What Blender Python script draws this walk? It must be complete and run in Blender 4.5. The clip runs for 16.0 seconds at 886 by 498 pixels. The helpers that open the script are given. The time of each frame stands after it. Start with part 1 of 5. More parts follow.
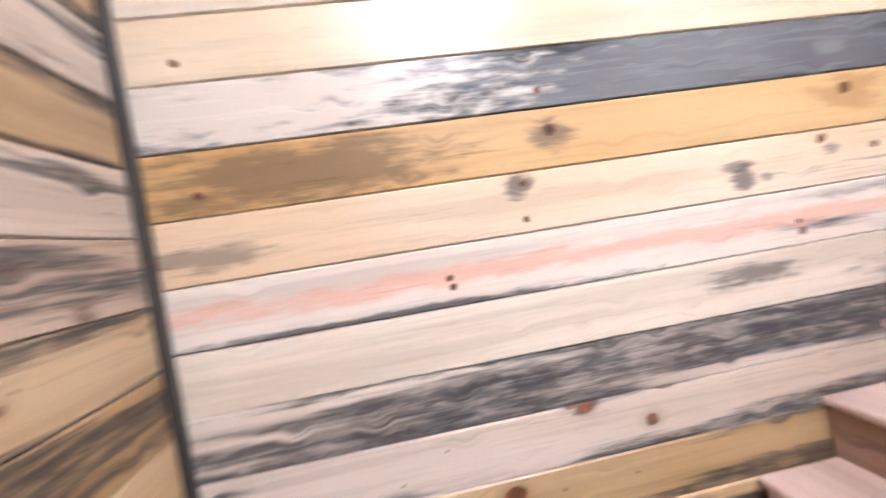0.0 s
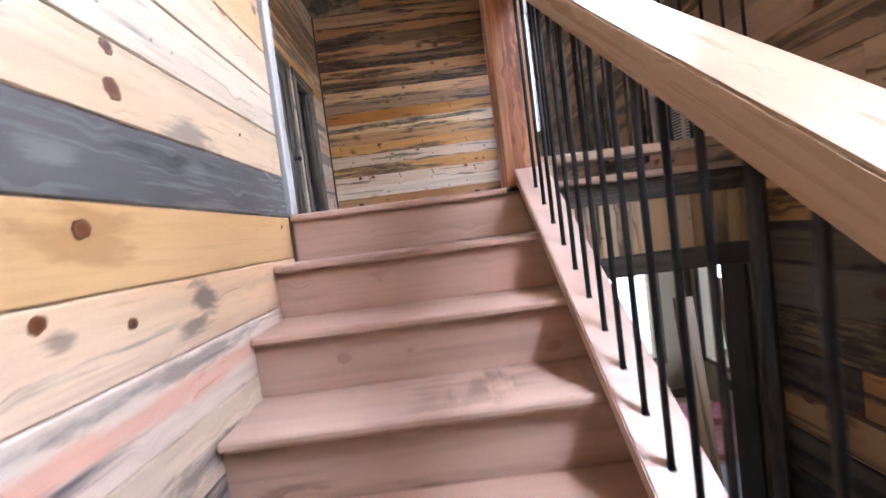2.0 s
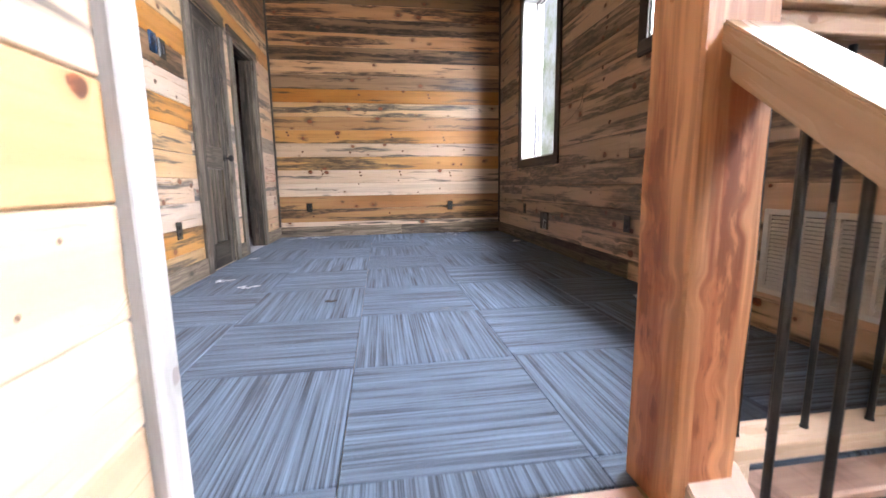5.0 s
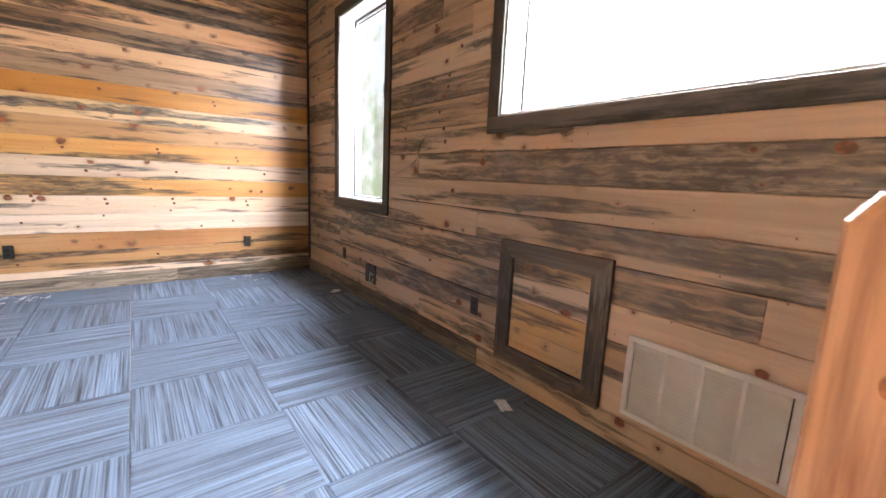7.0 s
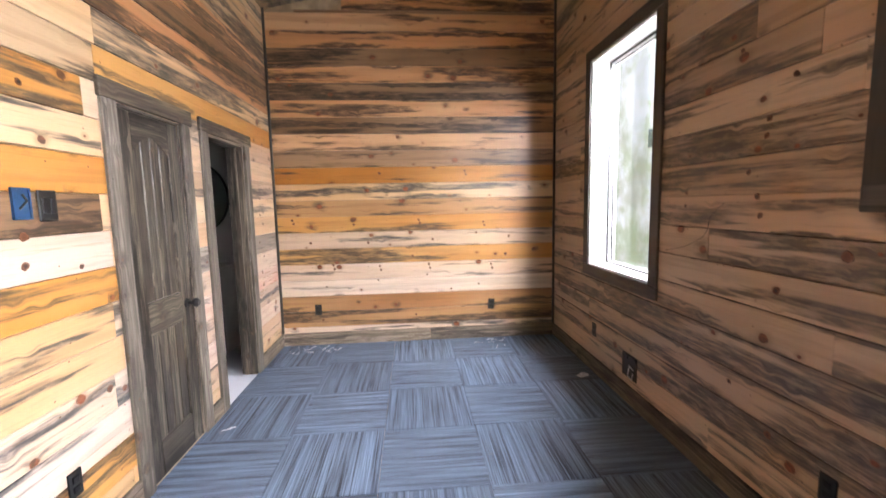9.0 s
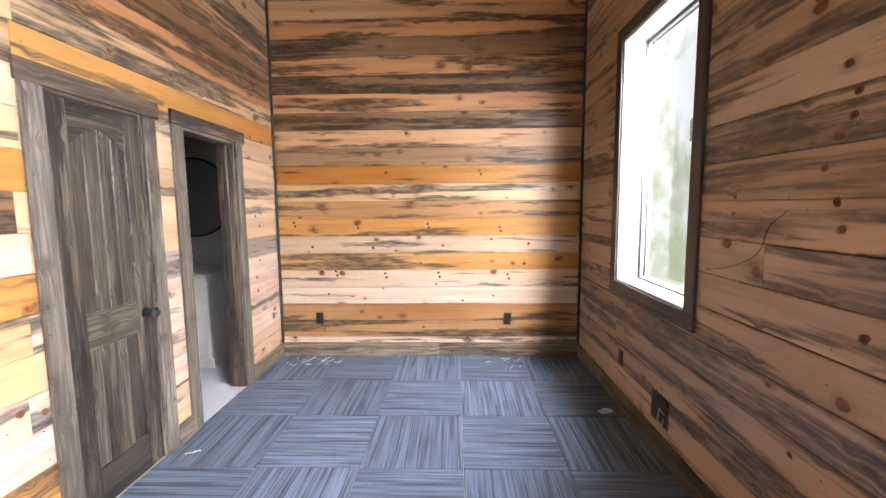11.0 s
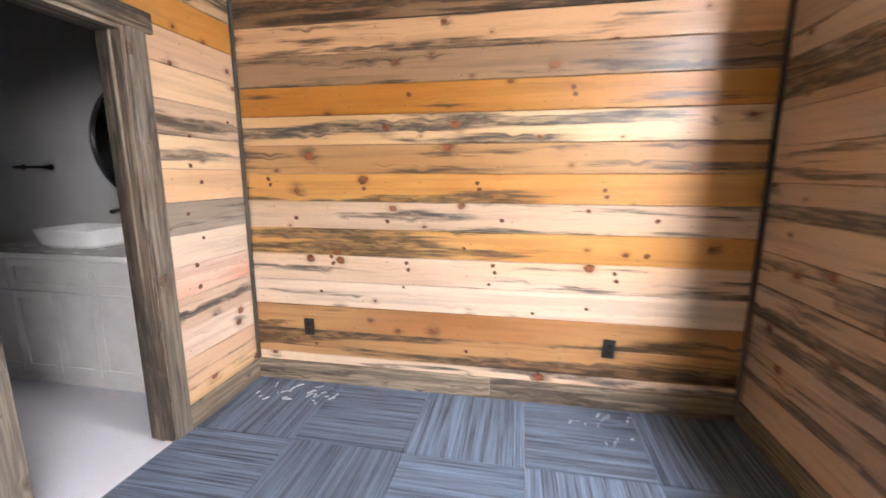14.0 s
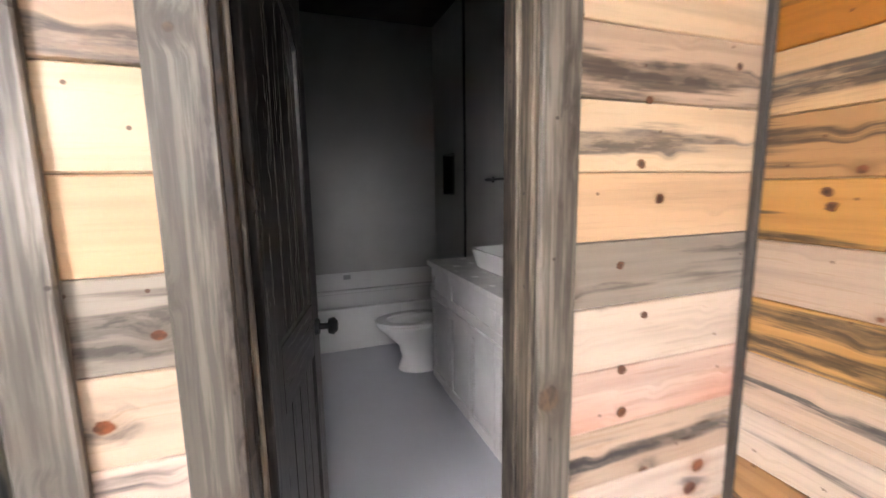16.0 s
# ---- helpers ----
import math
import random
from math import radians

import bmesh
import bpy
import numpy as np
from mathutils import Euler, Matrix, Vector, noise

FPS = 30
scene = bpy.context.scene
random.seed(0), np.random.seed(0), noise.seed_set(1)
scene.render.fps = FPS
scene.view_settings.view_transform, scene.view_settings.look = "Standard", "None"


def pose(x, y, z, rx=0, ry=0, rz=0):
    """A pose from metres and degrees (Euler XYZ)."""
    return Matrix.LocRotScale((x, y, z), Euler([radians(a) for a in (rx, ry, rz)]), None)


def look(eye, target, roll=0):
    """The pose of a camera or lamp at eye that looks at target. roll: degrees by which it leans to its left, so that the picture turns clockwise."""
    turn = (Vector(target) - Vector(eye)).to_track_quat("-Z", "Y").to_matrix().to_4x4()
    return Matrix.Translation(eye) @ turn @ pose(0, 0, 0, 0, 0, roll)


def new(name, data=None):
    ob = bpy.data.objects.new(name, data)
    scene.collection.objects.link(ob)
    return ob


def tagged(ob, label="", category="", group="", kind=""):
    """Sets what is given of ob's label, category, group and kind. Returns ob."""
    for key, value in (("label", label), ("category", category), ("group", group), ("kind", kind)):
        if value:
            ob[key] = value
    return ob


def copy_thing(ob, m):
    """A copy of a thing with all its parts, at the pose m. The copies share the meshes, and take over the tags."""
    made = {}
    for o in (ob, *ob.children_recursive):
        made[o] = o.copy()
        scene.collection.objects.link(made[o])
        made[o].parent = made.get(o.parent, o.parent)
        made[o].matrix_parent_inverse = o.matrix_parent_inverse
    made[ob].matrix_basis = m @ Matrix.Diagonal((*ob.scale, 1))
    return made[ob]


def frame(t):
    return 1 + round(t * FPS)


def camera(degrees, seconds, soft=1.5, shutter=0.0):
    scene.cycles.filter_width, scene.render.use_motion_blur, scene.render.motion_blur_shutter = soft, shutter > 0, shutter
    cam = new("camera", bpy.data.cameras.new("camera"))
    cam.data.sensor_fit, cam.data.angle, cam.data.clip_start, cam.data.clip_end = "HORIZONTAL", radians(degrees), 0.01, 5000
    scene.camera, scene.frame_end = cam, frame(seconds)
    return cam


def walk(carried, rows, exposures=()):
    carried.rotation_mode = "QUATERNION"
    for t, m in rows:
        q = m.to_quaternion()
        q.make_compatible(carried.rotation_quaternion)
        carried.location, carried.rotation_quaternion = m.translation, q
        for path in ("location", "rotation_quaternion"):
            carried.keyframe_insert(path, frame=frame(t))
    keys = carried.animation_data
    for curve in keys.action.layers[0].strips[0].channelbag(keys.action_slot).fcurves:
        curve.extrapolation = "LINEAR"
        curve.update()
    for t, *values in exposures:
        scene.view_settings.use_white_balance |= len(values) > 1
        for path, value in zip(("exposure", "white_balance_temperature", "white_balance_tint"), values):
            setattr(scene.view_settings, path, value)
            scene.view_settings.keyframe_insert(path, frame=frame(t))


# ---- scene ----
cam = camera(94.2, 16.0, shutter=0.35)
PATH = [
    (0, (1.05, -2.326, -0.299), (-0.934, -2.085, -0.369), -9.0),
    (0.5, (0.759, -2.262, -0.258), (-0.736, -0.936, -0.337), -9.1),
    (1, (0.619, -2.18, -0.243), (-0.104, -0.316, -0.313), -8.4),
    (1.5, (0.583, -1.968, -0.257), (0.36, 0.005, -0.496), -8.0),
    (2, (0.577, -1.644, -0.133), (0.594, 0.354, -0.228), -7.3),
    (2.5, (0.516, -1.411, 0.021), (0.449, 0.578, -0.18), -6.8),
    (3, (0.479, -1.229, 0.117), (0.465, 0.76, -0.096), -4.2),
    (3.5, (0.496, -1.09, 0.234), (0.461, 0.899, 0.021), -3.2),
    (3.7, (0.489, -1.03, 0.25), (0.473, 0.96, 0.055), -3.0),
    (5.8, (0.297, -0.323, 0.845), (0.878, 1.552, 0.46), -0.0),
    (6, (0.318, -0.243, 0.86), (0.976, 1.604, 0.464), 0.0),
    (6.5, (0.332, -0.083, 1.035), (1.237, 1.652, 0.625), 1.5),
    (7, (0.312, 0.073, 1.158), (1.5, 1.646, 0.823), 2.6),
    (7.5, (0.291, 0.169, 1.301), (1.429, 1.783, 0.985), 0.8),
    (8, (0.35, 0.357, 1.358), (1.126, 2.173, 1.041), -0.7),
    (8.5, (0.419, 0.489, 1.485), (0.819, 2.418, 1.139), -1.2),
    (9, (0.448, 0.612, 1.491), (0.597, 2.594, 1.269), -1.2),
    (9.2, (0.392, 0.658, 1.521), (0.518, 2.649, 1.374), -0.6),
    (11.3, (0.843, 1.043, 1.472), (0.772, 3.027, 1.229), -0.7),
    (11.5, (0.859, 1.052, 1.439), (0.789, 3.03, 1.151), -0.8),
    (12, (0.88, 1.084, 1.394), (0.816, 3.048, 1.025), -0.9),
    (12.5, (0.842, 1.279, 1.357), (0.791, 3.234, 0.941), -0.9),
    (13, (0.809, 1.707, 1.389), (0.747, 3.66, 0.966), -0.8),
    (13.5, (0.823, 2.185, 1.373), (0.676, 4.142, 0.988), -0.7),
    (14, (0.767, 2.642, 1.374), (0.408, 4.576, 1.013), 0.0),
    (14.5, (0.66, 3.061, 1.381), (-0.234, 4.816, 1.032), -0.0),
    (15, (0.458, 3.379, 1.382), (-0.98, 4.718, 1.012), 0.6),
    (15.5, (0.14, 3.594, 1.379), (-1.564, 4.585, 1.047), 0.2),
    (16, (-0.152, 3.772, 1.364), (-2.011, 4.448, 1.071), -0.9),
]
EXPOSURES = [(0, -0.72, 6100, 10), (0.5, -1.05, 5600, 10), (1, -1.08, 5500, 10), (2, -0.88, 5800, 10), (3.5, -0.66, 6400, 10), (6, -0.05, 6400, 10),
             (7, 0.25, 6500, 9), (8, 0.15, 6500, 9), (9, -0.05, 6600, 11), (12, 0.22, 6800, 11), (12.5, 0.22, 7000, 11), (13.5, 0.1, 7300, 12), (14.5, 0.1, 6700, 11), (15.5, 0.18, 6700, 11), (16, 0.12, 7000, 11)]
walk(cam, [(t, look(eye, target, roll)) for t, eye, target, roll in PATH], EXPOSURES)

# ---- world and light ----
world = bpy.data.worlds.new("sky")
scene.world = world
world.use_nodes = True
wn = world.node_tree.nodes
sky = wn.new("ShaderNodeTexSky")
sky.sky_type, sky.sun_disc = "NISHITA", False
sky.sun_elevation, sky.sun_rotation = radians(48), radians(200)
world.node_tree.links.new(sky.outputs[0], wn["Background"].inputs[0])
wn["Background"].inputs[1].default_value = 0.12
sun = new("sun", bpy.data.lights.new("sun", "SUN"))
sun.data.energy, sun.data.angle, sun.data.color = 2.0, radians(1.0), (1, 0.95, 0.88)
sun.matrix_world = look((-6, -8, 12), (0, 0, 0))

# ---- fitted plan ----
XL, XR, YF = -0.964, 2.008, 5.021      # long room: left, right, far wall
YB = -2.90                             # wall behind the landing
RISE, RUN, STEPS = 0.187, 0.2345, 9
LAND = -RISE * STEPS                   # landing level
LOW = -2.43                            # lower floor
W1 = (3.18, 4.12, 0.925, 2.65)         # windows in the right wall: y0, y1, z0, z1
W2 = (0.06, 1.836, 1.52, 2.65)
W3 = (-2.30, -1.15, 0.50, 2.40)
D1 = (2.76, 3.33, 0.0, 2.01)           # closed door
D2 = (3.66, 4.30, 0.0, 2.01)           # bathroom doorway


def ceil_z(x):
    return 3.43 + 0.213 * (x - XL)


# ---- materials ----
class Nodes:
    def __init__(self, name):
        self.mat = bpy.data.materials.new(name)
        self.mat.use_nodes = True
        self.tree = self.mat.node_tree
        self.bsdf = self.tree.nodes["Principled BSDF"]

    def add(self, kind, links=(), **values):
        node = self.tree.nodes.new("ShaderNode" + kind)
        if "operation" in values:
            node.operation = values["operation"]
        if "use_clamp" in values:
            node.use_clamp = values["use_clamp"]
        if "data_type" in values:
            node.data_type = values["data_type"]
        if "blend_type" in values:
            node.blend_type = values["blend_type"]
        if "interpolation_type" in values:
            node.interpolation_type = values["interpolation_type"]
        if "voronoi_dimensions" in values:
            node.voronoi_dimensions = values["voronoi_dimensions"]
        for name, value in dict(links).items():
            self.feed(node, name, value)
        return node

    def feed(self, node, name, value):
        if isinstance(value, bpy.types.NodeSocket):
            self.tree.links.new(value, node.inputs[name])
        else:
            node.inputs[name].default_value = value

    def math(self, op, a, b=0.0, clamp=False):
        return self.add("Math", {0: a, 1: b}, operation=op, use_clamp=clamp).outputs[0]

    def mix(self, fac, a, b, blend="MIX"):
        node = self.add("Mix", data_type="RGBA", blend_type=blend)
        for index, value in ((0, fac), (6, a), (7, b)):
            self.feed(node, index, rgba(value) if isinstance(value, tuple) else value)
        return node.outputs[2]

    def ramp(self, value, lo, hi):
        return self.add("MapRange", {0: value, 1: lo, 2: hi, 3: 0.0, 4: 1.0}, interpolation_type="SMOOTHSTEP").outputs[0]

    def scaled(self, vec, xyz):
        return self.add("Vector" + "Math", {0: vec, 1: xyz}, operation="MULTIPLY").outputs[0]

    def noise(self, vec, scale, detail=4.0, rough=0.55, distortion=0.0):
        return self.add("TexNoise", {"Vector": vec, "Scale": scale, "Detail": detail, "Roughness": rough, "Distortion": distortion}).outputs[0]

    def coords(self, seeded=True):
        vec = self.add("TexCoord").outputs["Object"]
        if not seeded:
            return vec, None
        rnd = self.add("ObjectInfo").outputs["Random"]
        shift = self.add("CombineXYZ", {0: self.math("MULTIPLY", rnd, 91.0), 1: self.math("MULTIPLY", rnd, 37.0), 2: self.math("MULTIPLY", rnd, 53.0)}).outputs[0]
        return self.add("VectorMath", {0: vec, 1: shift}, operation="ADD").outputs[0], rnd

    def done(self, color=None, rough=None, bump=None, depth=0.002, metal=None):
        for name, value in (("Base Color", color), ("Roughness", rough), ("Metallic", metal)):
            if value is not None:
                self.feed(self.bsdf, name, rgba(value) if isinstance(value, tuple) else value)
        if bump is not None:
            node = self.add("Bump", {"Height": bump, "Distance": depth, "Strength": 0.6})
            self.tree.links.new(node.outputs[0], self.bsdf.inputs["Normal"])
        return self.mat


def rgba(c):
    return (*c, 1.0) if len(c) == 3 else c


def wood(name, light, warm, stain, stained=0.5, knots=1.0, rough=0.42, grain=1.0, along="x", warm_at=0.5, knot_col=(0.10, 0.035, 0.015), bite=0.35, keep_at=0.74, marks=()):
    """Boards with their length along local x (or z): growth grain, long blue stain, knots."""
    n = Nodes(name)
    vec, rnd = n.coords()
    if along == "z":
        sep = n.add("SeparateXYZ", {0: vec})
        vec = n.add("CombineXYZ", {0: sep.outputs[2], 1: sep.outputs[1], 2: n.math("ADD", sep.outputs[0], n.math("MULTIPLY", sep.outputs[1], 0.8))}).outputs[0]
    wob = n.noise(n.scaled(vec, (1.3, 3.0, 4.0)), 1.0, 0.0)
    sep = n.add("SeparateXYZ", {0: vec})
    # knots: cells stretched along the board, warping the grain about them
    kvec = n.add("CombineXYZ", {0: n.math("MULTIPLY", sep.outputs[0], 4.6), 1: n.math("MULTIPLY", sep.outputs[2], 5.8), 2: 0.0}).outputs[0]
    cell = n.add("TexVoronoi", {"Vector": kvec, "Scale": 1.0, "Randomness": 1.0}, voronoi_dimensions="2D")
    ragged = n.noise(n.scaled(vec, (26.0, 26.0, 34.0)), 1.0, 3.0, 0.6)
    size = n.math("ADD", 0.60, n.math("MULTIPLY", n.add("SeparateColor", {0: cell.outputs["Color"]}).outputs[2], 0.95))
    kd = n.math("ADD", n.math("DIVIDE", cell.outputs["Distance"], size), n.math("MULTIPLY", n.math("SUBTRACT", ragged, 0.5), 0.085))
    keep = n.math("GREATER_THAN", n.add("SeparateColor", {0: cell.outputs["Color"]}).outputs[0], keep_at)
    bend = n.math("MULTIPLY", n.ramp(cell.outputs["Distance"], 0.24, 0.03), 0.014)
    gz = n.math("ADD", sep.outputs[2], n.math("ADD", bend, n.math("MULTIPLY", wob, 0.008)))
    gvec = n.add("CombineXYZ", {0: n.math("MULTIPLY", sep.outputs[0], 1.3), 1: n.math("MULTIPLY", sep.outputs[1], 14.0), 2: n.math("MULTIPLY", gz, 30.0)}).outputs[0]
    fine = n.noise(gvec, 2.2 * grain, 6.0, 0.6)
    rings = n.noise(gvec, 0.62 * grain, 3.0, 0.5)
    svec = n.add("CombineXYZ", {0: n.math("MULTIPLY", sep.outputs[0], 0.6), 1: sep.outputs[1], 2: n.math("MULTIPLY", gz, 8.5)}).outputs[0]
    blot = n.noise(svec, 1.25, 6.0, 0.55)
    hue = n.noise(n.scaled(vec, (0.55, 1.0, 2.5)), 1.0, 3.0)
    two = n.math("FRACT", n.math("MULTIPLY", rnd, 17.31))
    color = n.mix(n.ramp(n.math("ADD", hue, n.math("MULTIPLY", n.math("SUBTRACT", two, 0.5), 0.35)), warm_at - 0.16, warm_at + 0.16), light, warm)
    color = n.mix(n.math("MULTIPLY", n.ramp(rings, 0.46, 0.66), bite), color, tuple(v * 0.55 for v in warm))
    color = n.mix(n.math("MULTIPLY", n.ramp(fine, 0.5 - 0.12 * (bite > 0.5), 0.75 - 0.15 * (bite > 0.5)), bite), color, tuple(v * (0.62 if bite < 0.5 else 0.42) for v in warm))
    level = n.math("ADD", blot, n.math("MULTIPLY", n.math("SUBTRACT", n.math("FRACT", n.math("MULTIPLY", rnd, 7.77)), 0.5), 0.12))
    edge = 0.5 + (0.5 - stained) * 0.36
    mask = n.ramp(n.math("ADD", level, n.math("MULTIPLY", n.math("SUBTRACT", fine, 0.5), 0.10)), edge - 0.01, edge + 0.065)
    patchy = n.math("MULTIPLY", mask, n.math("ADD", 0.62, n.math("MULTIPLY", n.ramp(fine, 0.38, 0.60), 0.38)))
    color = n.mix(n.math("MULTIPLY", patchy, 0.92), color, stain)
    # ink-dark cores with broken ends inside the stain
    mvec = n.add("CombineXYZ", {0: n.math("MULTIPLY", sep.outputs[0], 7.0), 1: sep.outputs[1], 2: n.math("MULTIPLY", gz, 26.0)}).outputs[0]
    mottle = n.noise(mvec, 1.0, 5.0, 0.65)
    deep = n.math("MULTIPLY", n.ramp(level, edge + 0.005, edge + 0.10), n.ramp(mottle, 0.47, 0.57))
    color = n.mix(n.math("MULTIPLY", deep, 0.62), color, tuple(v * 0.35 for v in stain))
    washed = n.math("MULTIPLY", n.ramp(mottle, 0.46, 0.30), mask)
    color = n.mix(n.math("MULTIPLY", washed, 0.4 if bite < 0.5 else 0.0), color, light)
    if marks:
        own = n.add("SeparateXYZ", {0: n.add("TexCoord").outputs["Object"]})
        rag = n.math("ADD", n.math("MULTIPLY", n.math("SUBTRACT", mottle, 0.5), 2.9), n.math("MULTIPLY", n.math("SUBTRACT", fine, 0.5), 1.4))
        for mx, mz, rx, rz, tone, amount in marks:
            dx = n.math("POWER", n.math("ABSOLUTE", n.math("DIVIDE", n.math("SUBTRACT", own.outputs[0], mx), rx)), 2.0)
            dz = n.math("POWER", n.math("ABSOLUTE", n.math("DIVIDE", n.math("SUBTRACT", own.outputs[2], mz), rz)), 2.0)
            dist = n.math("ADD", n.math("SQRT", n.math("ADD", dx, dz)), rag)
            color = n.mix(n.math("MULTIPLY", n.ramp(dist, 1.35, 0.45), amount), color, tone)
    if knots:
        ring = n.math("MULTIPLY", n.math("MULTIPLY", n.ramp(kd, 0.22, 0.06), keep), 0.45 * knots)
        color = n.mix(ring, color, tuple(v * 0.45 for v in warm))
        smoky = n.math("MULTIPLY", n.math("MULTIPLY", n.ramp(kd, 0.34, 0.10), keep), n.math("GREATER_THAN", n.add("SeparateColor", {0: cell.outputs["Color"]}).outputs[1], 0.62))
        color = n.mix(n.math("MULTIPLY", n.math("MULTIPLY", smoky, n.ramp(mottle, 0.40, 0.62)), 0.75 * min(1.0, knots)), color, stain)
        core = n.math("MULTIPLY", n.math("MULTIPLY", n.ramp(n.math("ADD", n.math("ADD", kd, n.math("MULTIPLY", fine, 0.03)), n.math("MULTIPLY", n.add("SeparateColor", {0: cell.outputs["Color"]}).outputs[2], -0.05)), 0.074, 0.045), keep), min(1.0, knots))
        color = n.mix(core, color, n.mix(n.ramp(ragged, 0.35, 0.65), knot_col, tuple(v * f for v, f in zip(knot_col, (2.6, 2.2, 1.8)))))
    if knots >= 0.7:
        dots = n.add("TexVoronoi", {"Vector": n.scaled(kvec, (3.1, 2.6, 1.0)), "Scale": 1.0}, voronoi_dimensions="2D")
        some = n.math("GREATER_THAN", n.add("SeparateColor", {0: dots.outputs["Color"]}).outputs[1], 0.90)
        color = n.mix(n.math("MULTIPLY", n.math("MULTIPLY", n.ramp(dots.outputs["Distance"], 0.075, 0.04), some), 0.85), color, knot_col)
    bump = n.math("ADD", n.math("MULTIPLY", fine, 0.6), n.math("MULTIPLY", rings, 0.4))
    gloss = n.math("ADD", rough, n.math("MULTIPLY", n.math("SUBTRACT", fine, 0.5), 0.25))
    return n.done(color, gloss, bump, 0.0012)


def plain(name, color, rough=0.5, metal=0.0, spread=0.12, scale=9.0, bump=0.0, sheen=0.15):
    n = Nodes(name)
    vec, rnd = n.coords()
    mottled = n.noise(vec, scale, 5.0)
    col = n.mix(n.ramp(mottled, 0.3, 0.7), tuple(v * (1 - spread) for v in color), tuple(min(1, v * (1 + spread)) for v in color))
    fine = n.noise(vec, scale * 14, 3.0)
    return n.done(col, n.math("ADD", rough, n.math("MULTIPLY", n.math("SUBTRACT", mottled, 0.5), sheen)), fine if bump else None, bump, metal)


GREY = (0.060, 0.055, 0.052)
INK = (0.075, 0.07, 0.068)
cream = wood("pine_cream", (0.69, 0.50, 0.30), (0.62, 0.385, 0.19), GREY, 0.36, 1.0, 0.32)
pale = wood("pine_pale", (0.71, 0.575, 0.45), (0.64, 0.47, 0.33), (0.085, 0.08, 0.078), 0.30, 1.0, 0.30)
honey = wood("pine_honey", (0.58, 0.31, 0.095), (0.49, 0.205, 0.04), (0.10, 0.068, 0.04), 0.30, 1.0, 0.36)
honey_dark = wood("pine_honey_dark", (0.60, 0.34, 0.12), (0.53, 0.245, 0.06), (0.10, 0.07, 0.043), 0.55, 1.0, 0.36)
amber = wood("pine_amber", (0.50, 0.25, 0.06), (0.40, 0.155, 0.022), (0.08, 0.045, 0.02), 0.25, 0.9, 0.36)
slate = wood("pine_slate", (0.20, 0.165, 0.135), (0.13, 0.10, 0.08), (0.04, 0.037, 0.037), 0.58, 0.7, 0.36)
streak = wood("pine_streaked", (0.54, 0.38, 0.225), (0.46, 0.27, 0.125), (0.05, 0.038, 0.03), 0.64, 0.9, 0.36)
rosy = wood("pine_rosy", (0.64, 0.39, 0.21), (0.57, 0.28, 0.12), (0.065, 0.042, 0.028), 0.52, 0.9, 0.34)
umber = wood("pine_umber", (0.32, 0.20, 0.115), (0.22, 0.125, 0.06), (0.045, 0.03, 0.02), 0.58, 0.8, 0.36)
tan = wood("pine_tan", (0.71, 0.53, 0.37), (0.64, 0.43, 0.28), (0.12, 0.092, 0.072), 0.36, 1.0, 0.36)
drift = wood("pine_drift", (0.60, 0.44, 0.31), (0.51, 0.34, 0.21), (0.11, 0.085, 0.068), 0.50, 1.0, 0.36)
flush = wood("pine_flushed", (0.71, 0.58, 0.47), (0.70, 0.34, 0.23), (0.09, 0.085, 0.085), 0.22, 1.0, 0.30, warm_at=0.52)
ashy = wood("pine_ashy", (0.66, 0.54, 0.44), (0.58, 0.43, 0.31), (0.065, 0.065, 0.068), 0.50, 0.9, 0.30)
clear_honey = wood("pine_clear_honey", (0.65, 0.41, 0.19), (0.57, 0.31, 0.105), (0.17, 0.115, 0.07), 0.15, 1.3, 0.32)
peach = wood("pine_peach", (0.75, 0.56, 0.36), (0.70, 0.46, 0.27), (0.24, 0.19, 0.15), 0.10, 1.0, 0.34)
greyed = wood("pine_greyed", (0.40, 0.345, 0.28), (0.31, 0.26, 0.205), (0.15, 0.13, 0.11), 0.42, 1.0, 0.34)
rust = wood("pine_rust", (0.44, 0.25, 0.11), (0.36, 0.165, 0.06), (0.075, 0.05, 0.033), 0.52, 1.0, 0.36)
tawny = wood("pine_tawny", (0.54, 0.37, 0.205), (0.45, 0.28, 0.12), (0.09, 0.07, 0.055), 0.40, 1.2, 0.32)
barn = wood("barn_grey", (0.29, 0.24, 0.18), (0.145, 0.112, 0.08), (0.045, 0.037, 0.03), 0.60, 1.0, 0.55, 1.3, bite=0.75, knot_col=(0.05, 0.04, 0.03))
barn_up = wood("barn_grey_upright", (0.33, 0.275, 0.205), (0.16, 0.122, 0.086), (0.045, 0.037, 0.03), 0.60, 1.0, 0.55, 1.3, "z", bite=0.75, keep_at=0.38, knot_col=(0.05, 0.04, 0.03))
door_up = wood("door_grey_upright", (0.175, 0.15, 0.112), (0.072, 0.061, 0.046), (0.018, 0.015, 0.012), 0.56, 0.8, 0.42, 1.5, "z", bite=0.75, knot_col=(0.03, 0.025, 0.02))
door_flat = wood("door_grey", (0.175, 0.15, 0.112), (0.072, 0.061, 0.046), (0.018, 0.015, 0.012), 0.56, 0.8, 0.42, 1.5, bite=0.75, knot_col=(0.03, 0.025, 0.02))
# grey door wood again, darkened for the shade on the open bathroom door
door_shaded_up = wood("door_shaded_upright", (0.075, 0.068, 0.063), (0.045, 0.041, 0.038), (0.022, 0.020, 0.019), 0.5, 0.6, 0.30, 1.5, "z", bite=0.75, knot_col=(0.02, 0.016, 0.014))
